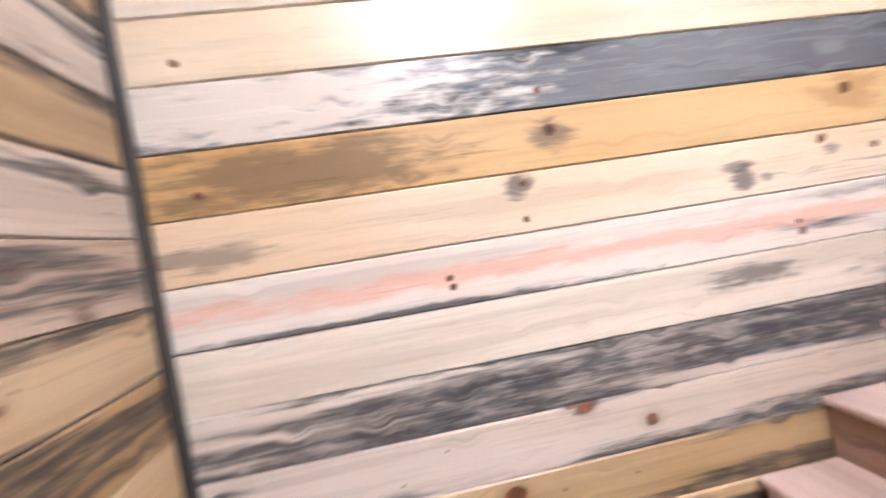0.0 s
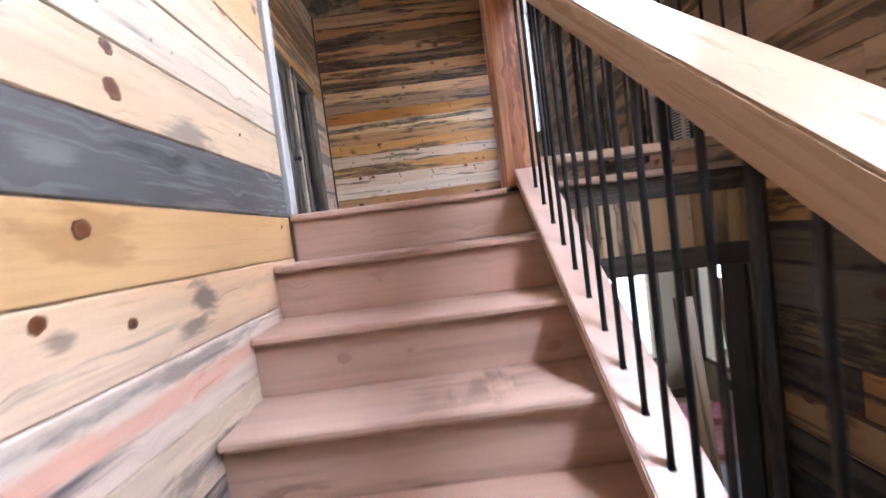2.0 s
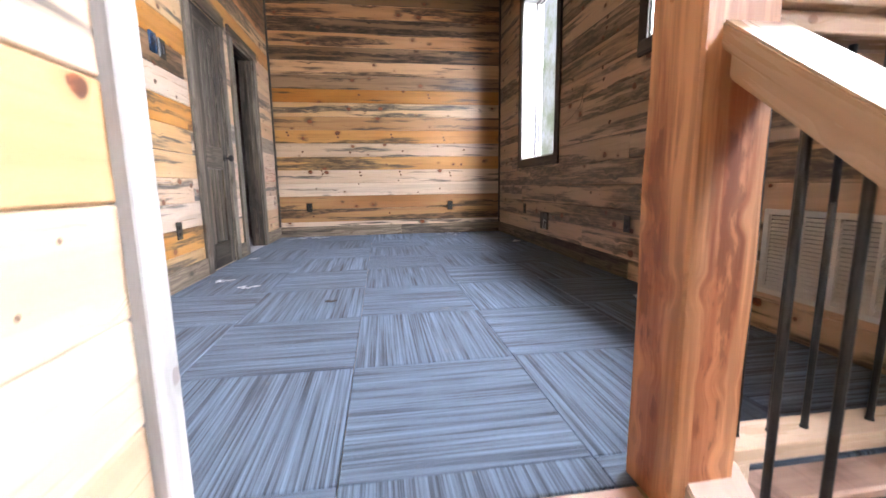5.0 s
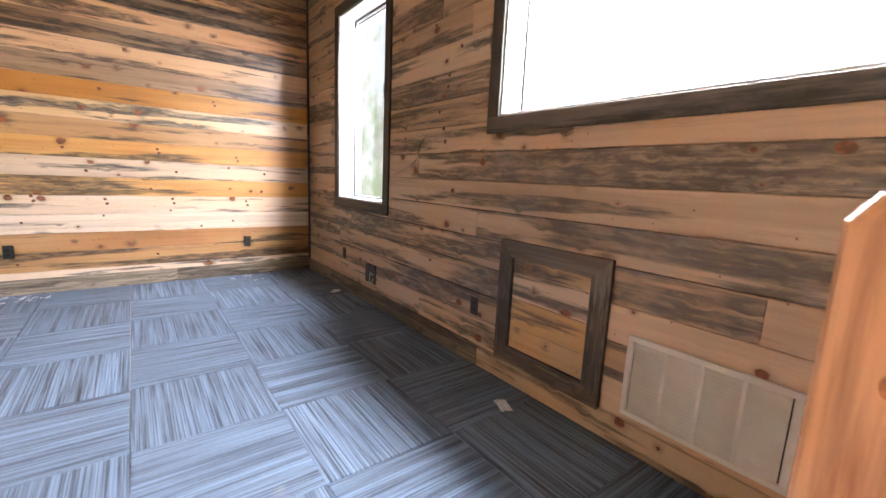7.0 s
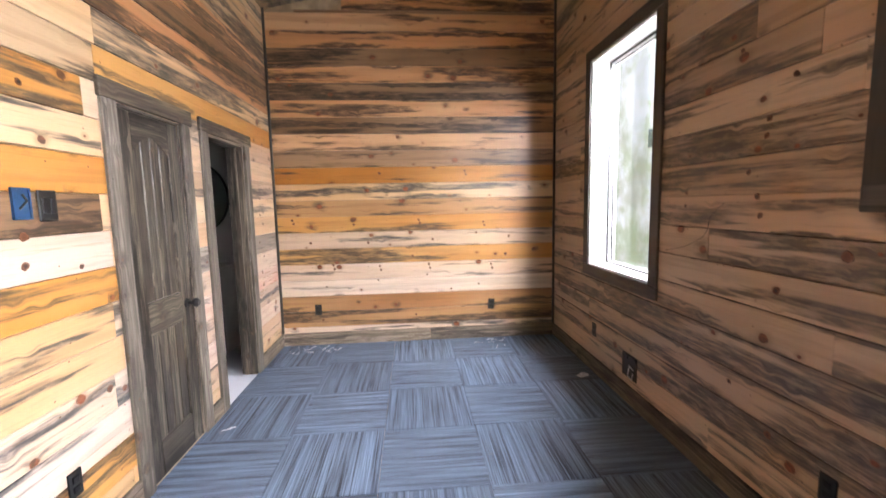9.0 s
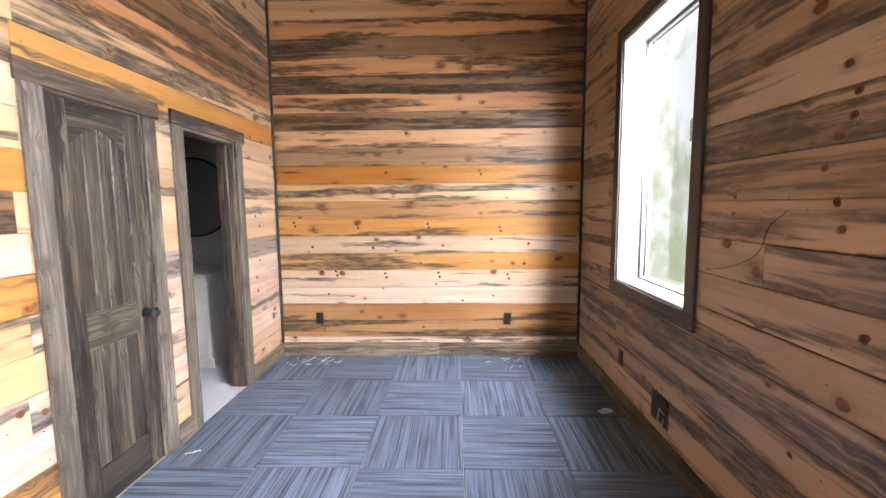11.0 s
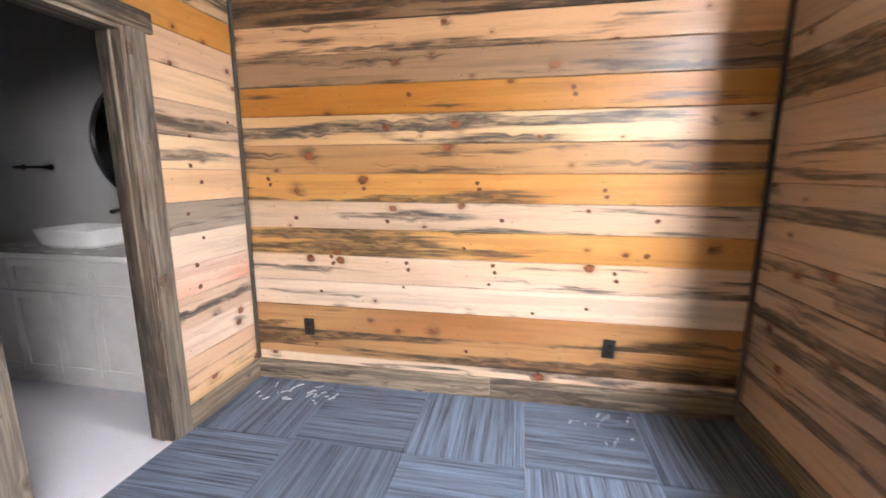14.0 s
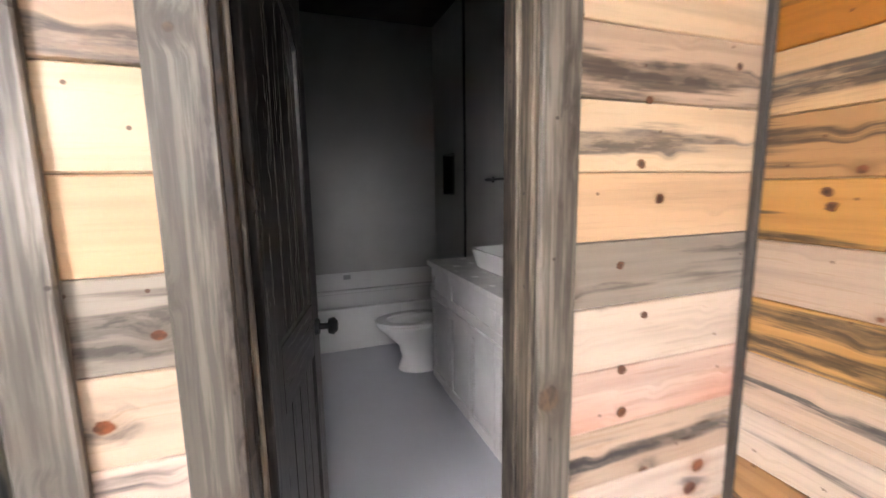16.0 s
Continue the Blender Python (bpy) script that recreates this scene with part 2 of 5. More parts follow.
door_shaded = wood("door_shaded", (0.075, 0.068, 0.063), (0.045, 0.041, 0.038), (0.022, 0.020, 0.019), 0.5, 0.6, 0.30, 1.5, bite=0.75, knot_col=(0.02, 0.016, 0.014))
base_grey = wood("base_grey", (0.36, 0.295, 0.22), (0.25, 0.20, 0.145), (0.08, 0.065, 0.05), 0.45, 0.8, 0.55, 1.3, bite=0.75, knot_col=(0.05, 0.04, 0.03))
casing_up = wood("casing_upright", (0.37, 0.325, 0.265), (0.20, 0.175, 0.14), (0.085, 0.07, 0.055), 0.45, 1.0, 0.5, 1.3, "z", bite=0.75, keep_at=0.38, knot_col=(0.05, 0.04, 0.03))
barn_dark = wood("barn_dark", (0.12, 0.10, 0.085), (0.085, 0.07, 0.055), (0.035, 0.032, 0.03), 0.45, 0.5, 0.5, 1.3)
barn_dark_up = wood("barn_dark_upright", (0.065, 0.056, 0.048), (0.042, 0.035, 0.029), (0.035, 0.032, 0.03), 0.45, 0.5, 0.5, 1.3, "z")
tread_wood = wood("fir_tread", (0.66, 0.47, 0.38), (0.60, 0.39, 0.30), (0.42, 0.28, 0.22), 0.3, 0.25, 0.42, 0.8)
rail_wood = wood("fir_rail", (0.64, 0.49, 0.36), (0.56, 0.39, 0.26), (0.46, 0.29, 0.17), 0.25, 0.7, 0.28, 0.8)
post_wood = wood("cedar_post", (0.72, 0.40, 0.22), (0.52, 0.225, 0.105), (0.30, 0.095, 0.042), 0.56, 0.0, 0.42, 0.6, "z", bite=0.6)
raw_up = wood("raw_pine_upright", (0.60, 0.46, 0.30), (0.50, 0.33, 0.17), (0.16, 0.12, 0.09), 0.4, 0.8, 0.5, 1.0, "z")
corner_wood = wood("whitewashed_trim", (0.50, 0.50, 0.49), (0.42, 0.40, 0.37), (0.25, 0.24, 0.22), 0.35, 0.4, 0.5, 1.2, "z")
roof_wood = wood("pine_ceiling", (0.34, 0.24, 0.15), (0.25, 0.16, 0.09), (0.075, 0.06, 0.05), 0.5, 0.8, 0.5)
sheath = plain("sheathing", (0.40, 0.30, 0.19), 0.8, 0, 0.25, 6)
white_vinyl = plain("white_vinyl", (0.80, 0.81, 0.82), 0.35, 0, 0.03, 4)
jamb_white = plain("jamb_paint", (0.80, 0.80, 0.79), 0.45, 0, 0.05, 7, 0.0006)
black_iron = plain("black_iron", (0.012, 0.012, 0.013), 0.42, 0.3, 0.3, 40, 0.0006)
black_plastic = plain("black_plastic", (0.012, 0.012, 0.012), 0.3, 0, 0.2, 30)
blue_plastic = plain("blue_plastic", (0.015, 0.06, 0.14), 0.45, 0, 0.15, 20)
grille_white = plain("grille_enamel", (0.84, 0.82, 0.78), 0.4, 0, 0.05, 6)
porcelain = plain("porcelain", (0.82, 0.83, 0.82), 0.12, 0, 0.02, 3)
vanity_paint = plain("vanity_paint", (0.62, 0.61, 0.60), 0.45, 0, 0.06, 5)
counter_white = plain("counter", (0.76, 0.75, 0.73), 0.25, 0, 0.05, 12)
bath_wall = plain("bath_wall", (0.46, 0.465, 0.45), 0.6, 0, 0.05, 3, 0.0006)
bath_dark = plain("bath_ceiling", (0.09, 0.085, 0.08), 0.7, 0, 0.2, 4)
bath_floor = plain("bath_floor", (0.70, 0.725, 0.77), 0.22, 0, 0.03, 2, 0.0003, 0.03)
concrete = plain("concrete", (0.44, 0.47, 0.52), 0.55, 0, 0.14, 2.5, 0.001)
drywall = plain("drywall", (0.50, 0.44, 0.34), 0.8, 0, 0.04, 5)
steel = plain("galvanized", (0.55, 0.55, 0.55), 0.35, 0.9, 0.15, 20)
pink_wool = plain("insulation", (0.62, 0.30, 0.36), 0.95, 0, 0.25, 18, 0.01)
paper = plain("kraft_paper", (0.45, 0.30, 0.22), 0.8, 0, 0.2, 12)
tub_paper = plain("tub_paper", (0.42, 0.44, 0.44), 0.6, 0, 0.1, 12)


def carpet_material():
    n = Nodes("carpet_tile")
    vec, rnd = n.coords()
    line = n.scaled(vec, (1.5, 125.0, 0.0))
    warp = n.noise(line, 1.0, 4.0, 0.6)
    broad = n.noise(n.scaled(vec, (1.1, 30.0, 0.0)), 1.0, 3.0, 0.6)
    cloud = n.noise(vec, 5.0, 4.0)
    tone = n.math("ADD", n.math("MULTIPLY", warp, 0.62), n.math("MULTIPLY", broad, 0.38))
    col = n.mix(n.ramp(tone, 0.35, 0.65), (0.008, 0.011, 0.019), (0.178, 0.252, 0.355))
    col = n.mix(n.math("MULTIPLY", n.ramp(cloud, 0.45, 0.75), 0.3), col, (0.115, 0.16, 0.225))
    col = n.mix(n.math("MULTIPLY", rnd, 0.35), col, (0.035, 0.05, 0.075))
    dust = n.math("MULTIPLY", n.ramp(n.noise(vec, 7.0, 6.0, 0.7), 0.62, 0.78), 0.28)
    col = n.mix(dust, col, (0.26, 0.22, 0.18))
    pile = n.math("ADD", n.noise(vec, 420.0, 2.0), n.math("MULTIPLY", warp, 0.8))
    n.feed(n.bsdf, "Sheen Weight", 0.05)
    return n.done(col, 0.9, pile, 0.004)


def glass_material(name, tint=(1, 1, 1)):
    n = Nodes(name)
    clear = n.add("BsdfTransparent", {0: rgba(tint)})
    shine = n.add("BsdfGlossy", {0: (1, 1, 1, 1), "Roughness": 0.02})
    both = n.add("MixShader", {0: 0.06, 1: clear.outputs[0], 2: shine.outputs[0]})
    n.tree.links.new(both.outputs[0], n.tree.nodes["Material Output"].inputs[0])
    return n.mat


def backdrop_material(name, leaf_glow, sky_glow, low, high, bright_at=None):
    """Hazy sky over sunlit leaves: it brightens with height and, for the upper windows, towards the sun's side."""
    n = Nodes(name)
    vec, _ = n.coords(False)
    leaf = n.noise(vec, 0.9, 7.0, 0.66)
    twig = n.noise(vec, 3.4, 6.0, 0.7)
    sep = n.add("SeparateXYZ", {0: vec})
    rise = n.ramp(sep.outputs[2], low, high)
    hue = n.noise(vec, 1.7, 5.0)
    green = n.mix(n.ramp(hue, 0.38, 0.62), (0.80, 0.95, 0.66), (0.95, 1.0, 0.90))
    gap = n.ramp(n.math("ADD", n.math("ADD", n.math("MULTIPLY", leaf, 0.65), n.math("MULTIPLY", twig, 0.35)), n.math("MULTIPLY", rise, 0.10)), 0.44, 0.62)
    col = n.mix(gap, green, (0.93, 0.95, 1.05))
    level = n.math("ADD", leaf_glow, n.math("MULTIPLY", gap, leaf_glow * 0.75))
    glow = n.math("MULTIPLY", n.math("ADD", 0.01, n.math("MULTIPLY", rise, 0.99)), sky_glow)
    if bright_at:
        glow = n.math("MULTIPLY", glow, n.ramp(sep.outputs[1], bright_at[0], bright_at[1]))
    col = n.mix(n.ramp(glow, 0.0, 3.0), col, (0.97, 0.94, 1.05))
    emit = n.add("Emission", {0: col, 1: n.math("ADD", level, glow)})
    n.tree.links.new(emit.outputs[0], n.tree.nodes["Material Output"].inputs[0])
    return n.mat


carpet = carpet_material()
sticker = glass_material("sticker_film", (0.62, 0.65, 0.66))
pane_glass = glass_material("window_glass", (0.97, 0.99, 0.98))
hazy = backdrop_material("hazy_trees", 0.58, 160.0, 1.0, 4.1, (5.6, 0.6))
hazy_low = backdrop_material("hazy_trees_low", 2.5, 7.0, -2.4, -0.8)
mirror_glass = Nodes("mirror").done((0.85, 0.86, 0.86), 0.02, metal=1.0)


# the long boards beside the stairs, with tone marks on each (along, up, half length, half height, tone, amount)
stair_honey = wood("stair_honey", (0.60, 0.39, 0.19), (0.55, 0.31, 0.12), (0.30, 0.20, 0.11), 0.06, 0, 0.32, marks=(
    (1.08, -0.005, 0.36, 0.085, (0.17, 0.105, 0.055), 0.85), (0.42, 0.01, 0.06, 0.04, (0.13, 0.09, 0.065), 0.8), (-0.5, 0.02, 0.12, 0.05, (0.35, 0.20, 0.08), 0.7)))
stair_peach = wood("stair_peach", (0.72, 0.57, 0.42), (0.68, 0.46, 0.28), (0.12, 0.11, 0.10), 0.04, 0, 0.30, marks=(
    (-0.13, -0.035, 0.035, 0.04, INK, 0.8), (-0.10, 0.01, 0.05, 0.014, INK, 0.7), (-0.20, -0.03, 0.02, 0.012, INK, 0.6), (0.53, 0.05, 0.035, 0.03, INK, 0.8), (-0.80, 0.03, 0.05, 0.045, INK, 0.8), (-0.74, -0.03, 0.07, 0.02, INK, 0.7), (1.30, -0.02, 0.14, 0.03, INK, 0.6), (-0.42, 0.02, 0.03, 0.02, INK, 0.6)))
stair_flush = wood("stair_flush", (0.72, 0.61, 0.51), (0.68, 0.52, 0.40), (0.12, 0.11, 0.11), 0.05, 0, 0.30, marks=(
    (0.1, 0.002, 2.4, 0.026, (0.70, 0.31, 0.20), 0.6), (0.95, -0.072, 0.65, 0.012, INK, 0.9), (-0.7, 0.055, 0.4, 0.02, INK, 0.6)))
stair_fair = wood("stair_fair", (0.73, 0.60, 0.47), (0.67, 0.51, 0.36), (0.12, 0.11, 0.11), 0.08, 0, 0.30, marks=(
    (-0.12, 0.02, 0.16, 0.028, INK, 0.75), (-0.75, -0.02, 0.25, 0.03, INK, 0.7)))
# the first mark makes the board paler towards its landing end
stair_steel = wood("stair_steel", (0.22, 0.213, 0.21), (0.12, 0.117, 0.117), (0.05, 0.05, 0.053), 0.40, 0, 0.26, marks=(
    (1.15, 0.01, 0.62, 0.11, (0.66, 0.55, 0.45), 0.95), (-0.45, -0.01, 0.05, 0.02, (0.36, 0.35, 0.34), 0.4), (-0.85, 0.02, 0.06, 0.018, (0.36, 0.35, 0.34), 0.4)))
stair_cream = wood("stair_cream", (0.72, 0.59, 0.43), (0.66, 0.49, 0.32), (0.16, 0.145, 0.13), 0.16, 0, 0.30, marks=(
    (-0.86, -0.05, 0.10, 0.035, (0.13, 0.115, 0.10), 0.7), (-0.3, 0.03, 0.2, 0.02, (0.2, 0.18, 0.16), 0.5)))

stair_plain = wood("stair_plain", (0.71, 0.59, 0.45), (0.66, 0.50, 0.34), (0.20, 0.18, 0.16), 0.20, 0.8, 0.30)


def knot_material():
    n = Nodes("pine_knot")
    vec, rnd = n.coords(False)
    rnd = n.add("ObjectInfo").outputs["Random"]
    far = n.add("VectorMath", {0: vec}, operation="LENGTH").outputs["Value"]
    rag = n.math("ADD", far, n.math("MULTIPLY", n.math("SUBTRACT", n.noise(n.scaled(vec, (3.0, 1.0, 3.0)), 1.4, 4.0), 0.5), 0.5))
    heart = n.mix(rnd, (0.030, 0.011, 0.006), (0.13, 0.038, 0.015))
    color = n.mix(n.ramp(rag, 0.30, 0.62), heart, (0.16, 0.062, 0.026))
    color = n.mix(n.ramp(rag, 0.74, 0.95), color, (0.055, 0.030, 0.017))
    return n.done(color, 0.4, rag, 0.001)


knot_wood = knot_material()


# ---- mesh helpers ----
def mesh_of(bm, mat, name="mesh"):
    me = bpy.data.meshes.new(name)
    bmesh.ops.recalc_face_normals(bm, faces=bm.faces[:])
    bm.to_mesh(me)
    bm.free()
    me.materials.append(mat)
    return me


def part(name, bm, material, parent=None, label="", m=None):
    ob = new(name, mesh_of(bm, material, name))
    if m is not None:
        ob.matrix_basis = m
    if parent is not None:
        ob.parent = parent
    return tagged(ob, label)


def thing(name, label, category, m=None, group="", kind=""):
    ob = new(name)
    ob.empty_display_size = 0.1
    if m is not None:
        ob.matrix_basis = m
    return tagged(ob, label, category, group, kind)


def setting(name, bm, mat, label, category):
    return tagged(part(name, bm, mat), label, category, kind="structure")


def box(x0, x1, y0, y1, z0, z1, bevel=0.0, seg=1, bm=None):
    own = bm or bmesh.new()
    made = bmesh.ops.create_cube(own, size=1.0, matrix=Matrix.Translation(((x0 + x1) / 2, (y0 + y1) / 2, (z0 + z1) / 2)) @ Matrix.Diagonal((x1 - x0, y1 - y0, z1 - z0, 1)))
    if bevel:
        edges = {e for v in made["verts"] for e in v.link_edges}
        bmesh.ops.bevel(own, geom=list(edges), offset=bevel, segments=seg, affect="EDGES", profile=0.6)
    return own


def centred(lx, ly, lz, bevel=0.003):
    return box(-lx / 2, lx / 2, -ly / 2, ly / 2, -lz / 2, lz / 2, bevel)


def board(name, x0, x1, y0, y1, z0, z1, mat, parent=None, label="", bevel=0.003):
    """A box whose origin is its middle, so that every board takes its own grain."""
    at = Vector(((x0 + x1) / 2, (y0 + y1) / 2, (z0 + z1) / 2))
    dims = (x1 - x0, y1 - y0, z1 - z0)
    if mat.name not in UPRIGHT and dims[1] > dims[0] and dims[1] >= dims[2]:
        return part(name, centred(dims[1], dims[0], dims[2], bevel), mat, parent, label, pose(*at, 0, 0, 90))
    return part(name, centred(*dims, bevel), mat, parent, label, pose(*at))


UPRIGHT = {"door_shaded_upright", "casing_upright", "door_grey_upright", "barn_grey_upright", "barn_dark_upright", "raw_pine_upright", "cedar_post", "whitewashed_trim"}


def tube(bm, a, b, r, seg=10, r2=None):
    a, b = Vector(a), Vector(b)
    m = Matrix.Translation((a + b) / 2) @ (b - a).to_track_quat("Z", "Y").to_matrix().to_4x4()
    bmesh.ops.create_cone(bm, cap_ends=True, segments=seg, radius1=r, radius2=r if r2 is None else r2, depth=(b - a).length, matrix=m)
    return bm


def prism(points, y0, y1, bm=None):
    """An outline in x, z pushed from y0 to y1."""
    bm = bm or bmesh.new()
    front = [bm.verts.new((x, y0, z)) for x, z in points]
    back = [bm.verts.new((x, y1, z)) for x, z in points]
    bm.faces.new(front)
    bm.faces.new(back[::-1])
    for i in range(len(points)):
        j = (i + 1) % len(points)
        bm.faces.new((front[i], back[i], back[j], front[j]))
    return bm


def lathe(profile, seg=24, sx=1.0, sy=1.0, bm=None, at=(0, 0, 0)):
    """Rings (radius, height) about z, closed at both ends."""
    bm = bm or bmesh.new()
    rings = []
    for r, z in profile:
        rings.append([bm.verts.new((at[0] + r * sx * math.cos(2 * math.pi * i / seg), at[1] + r * sy * math.sin(2 * math.pi * i / seg), at[2] + z)) for i in range(seg)])
    for a, b in zip(rings, rings[1:]):
        for i in range(seg):
            j = (i + 1) % seg
            bm.faces.new((a[i], a[j], b[j], b[i]))
    bm.faces.new(rings[0][::-1])
    bm.faces.new(rings[-1])
    return bm


def wall_slab(name, axis, c0, c1, a0, a1, z0, z1, openings, mat, label):
    """A wall c0..c1 thick, from a0 to a1 along the axis, with openings (a0, a1, z0, z1) right through it."""
    aa = sorted({a0, a1, *(v for o in openings for v in o[:2] if a0 < v < a1)})
    zz = sorted({z0, z1, *(v for o in openings for v in o[2:] if z0 < v < z1)})
    bm = bmesh.new()
    for p, q in zip(aa, aa[1:]):
        for r, s in zip(zz, zz[1:]):
            if any(o[0] <= (p + q) / 2 <= o[1] and o[2] <= (r + s) / 2 <= o[3] for o in openings):
                continue
            if axis == "x":
                box(p, q, c0, c1, r, s, bm=bm)
            else:
                box(c0, c1, p, q, r, s, bm=bm)
    bmesh.ops.remove_doubles(bm, verts=bm.verts[:], dist=1e-5)
    seen = {}
    for f in bm.faces:
        seen.setdefault(tuple(round(v, 4) for v in f.calc_center_median()), []).append(f)
    bmesh.ops.delete(bm, geom=[f for fs in seen.values() if len(fs) > 1 for f in fs], context="FACES")
    return setting(name, bm, mat, label, "wall")


PLANKS = []      # laid at the end of the file


def plank_rows(wall, axis, plane, sign, a0, a1, seams, choose, openings=(), rng=None, ends=None, joint=(0.5, 2.6), thick=0.018):
    PLANKS.append((wall, axis, plane, sign, a0, a1, seams, choose, openings, rng or random.Random(1), ends, joint, thick))


def lay_planks(wall, axis, plane, sign, a0, a1, seams, choose, openings, rng, ends, joint, thick):
    for row, (z0, z1) in enumerate(zip(seams, seams[1:])):
        lo, hi = ends((z0 + z1) / 2) if ends else (a0, a1)
        if hi - lo < 0.03:
            continue
        cuts, at = [lo], lo + rng.uniform(*joint)
        while at < hi - 0.35:
            cuts.append(at)
            at += rng.uniform(2.2, 3.6)
        cuts.append(hi)
        for n, (p, q) in enumerate(zip(cuts, cuts[1:])):
            pieces = [(p, q, z0, z1)]
            for o in openings:
                kept = []
                for u0, u1, v0, v1 in pieces:
                    if o[1] <= u0 or o[0] >= u1 or o[3] <= v0 or o[2] >= v1:
                        kept.append((u0, u1, v0, v1))
                        continue
                    if u0 < o[0]:
                        kept.append((u0, o[0], v0, v1))
                    if u1 > o[1]:
                        kept.append((o[1], u1, v0, v1))
                    m0, m1 = max(u0, o[0]), min(u1, o[1])
                    if v0 < o[2]:
                        kept.append((m0, m1, v0, o[2]))
                    if v1 > o[3]:
                        kept.append((m0, m1, o[3], v1))
                pieces = kept
            mat = choose(row, (p + q) / 2, n)
            for u0, u1, v0, v1 in pieces:
                if u1 - u0 < 0.012 or v1 - v0 < 0.008:
                    continue
                plank(wall, axis, plane, sign, u0, u1, v0, v1, thick, mat, rng)


def plank(wall, axis, plane, sign, u0, u1, v0, v1, thick, mat, rng):
    h, l, c = (v1 - v0) / 2 - 0.0012, (u1 - u0) / 2 - 0.0008, 0.0035
    t = thick + rng.uniform(-0.0015, 0.0)
    prof = [(0.0, -h), (t - c, -h), (t, -h + c), (t, h - c), (t - c, h), (0.0, h)]
    verts = [(-l, y, z) for y, z in prof] + [(l, y, z) for y, z in prof]
    faces = [tuple(range(6)), tuple(range(11, 5, -1))] + [(i, i + 6, (i + 1) % 6 + 6, (i + 1) % 6) for i in range(6)]
    me = bpy.data.meshes.new("plank")
    me.from_pydata(verts, [], faces)
    me.materials.append(mat)
    ob = new("plank", me)
    ob.parent = wall
    turn = {("x", -1): 180, ("x", 1): 0, ("y", 1): -90, ("y", -1): 90}[(axis, sign)]
    mid = (u0 + u1) / 2
    base = plane - sign * thick
    ob.matrix_basis = pose(mid if axis == "x" else base, base if axis == "x" else mid, (v0 + v1) / 2, 0, 0, turn)


def seams_from(z0, pitch, low, high, first=None):
    k0 = math.ceil((low - z0) / pitch + 1e-6)
    out = [low]
    while z0 + k0 * pitch < high - 0.02:
        if z0 + k0 * pitch - low > 0.02:
            out.append(z0 + k0 * pitch)
        k0 += 1
    return out + [high]


# ---- structure: the long room ----
TOPR = ceil_z(XR)
wall_right = wall_slab("wall_right", "y", XR + 0.018, XR + 0.235, YB - 0.2, YF + 0.2, -0.02, TOPR + 0.06, [W1, W2, W3],
                       sheath, "blue-stained pine plank wall with dark-trimmed windows", )
wall_far = wall_slab("wall_far", "x", YF + 0.018, YF + 0.17, XL - 0.14, XR + 0.018, 0.0, 3.43, [], sheath, "blue-stained and honey pine plank wall")
wedge = part("gable", prism([(XL - 0.14, 3.43), (XR + 0.018, 3.43), (XR + 0.018, TOPR), (XL - 0.14, ceil_z(XL - 0.14))], YF + 0.018, YF + 0.17), sheath, wall_far)
wall_left = wall_slab("wall_left", "y", XL - 0.12, XL - 0.018, 0.09, YF + 0.018, 0.0, 3.46, [D1, D2], sheath, "pale pine plank wall with two grey doors")
wall_stair = wall_slab("wall_stair", "y", -0.12, -0.018, YB - 0.15, 0.045, LAND - 0.2, ceil_z(0) + 0.03, [], sheath, "pale pine plank wall beside the stairs")
wall_return = wall_slab("wall_return", "x", 0.06, 0.16, XL - 0.12, -0.12, 0.0, ceil_z(-0.2), [], sheath, "pine wall closing the room beside the stairs")
wall_back = wall_slab("wall_back", "x", YB - 0.15, YB - 0.018, -0.018, XR + 0.018, LAND - 0.2, 3.6, [], sheath, "pine plank wall behind the stair landing")
part("gable", prism([(-0.018, 3.6), (XR + 0.018, 3.6), (XR + 0.018, TOPR), (-0.018, ceil_z(0) + 0.001)], YB - 0.15, YB - 0.018), sheath, wall_back)
wall_lower = wall_slab("wall_lower_right", "y", 1.948, XR + 0.34, YB - 0.2, 0.10, LOW - 0.1, -0.03, [], sheath, "pine plank wall beside the lower stairwell, shade put into its boards")
DL = (1.06, 1.85, LOW, -0.43)
wall_rim = wall_slab("wall_rim", "x", 0.075, 0.20, -0.12, 1.948, LOW, -0.03, [DL], sheath, "board-faced edge of the loft floor over a lower doorway")

bm = bmesh.new()
for k in range(int((YF - YB + 0.3) / 0.14)):
    y = YB - 0.1 + 0.14 * k
    x0, x1 = XL - 0.14, XR + 0.02
    v = [bm.verts.new(p) for p in ((x0, y + 0.002, ceil_z(x0)), (x1, y + 0.002, ceil_z(x1)), (x1, y + 0.138, ceil_z(x1)), (x0, y + 0.138, ceil_z(x0)),
                                   (x0, y + 0.002, ceil_z(x0) + 0.02), (x1, y + 0.002, ceil_z(x1) + 0.02), (x1, y + 0.138, ceil_z(x1) + 0.02), (x0, y + 0.138, ceil_z(x0) + 0.02))]
    for f in ((0, 1, 2, 3), (7, 6, 5, 4), (0, 4, 5, 1), (1, 5, 6, 2), (2, 6, 7, 3), (3, 7, 4, 0)):
        bm.faces.new([v[i] for i in f])
prism([(XL - 0.4, ceil_z(XL - 0.4) + 0.03), (XR + 0.6, ceil_z(XR + 0.6) + 0.03), (XR + 0.6, ceil_z(XR + 0.6) + 0.25), (XL - 0.4, ceil_z(XL - 0.4) + 0.25)], YB - 0.4, YF + 0.4, bm)
setting("ceiling", bm, roof_wood, "sloped dark pine plank ceiling", "ceiling")

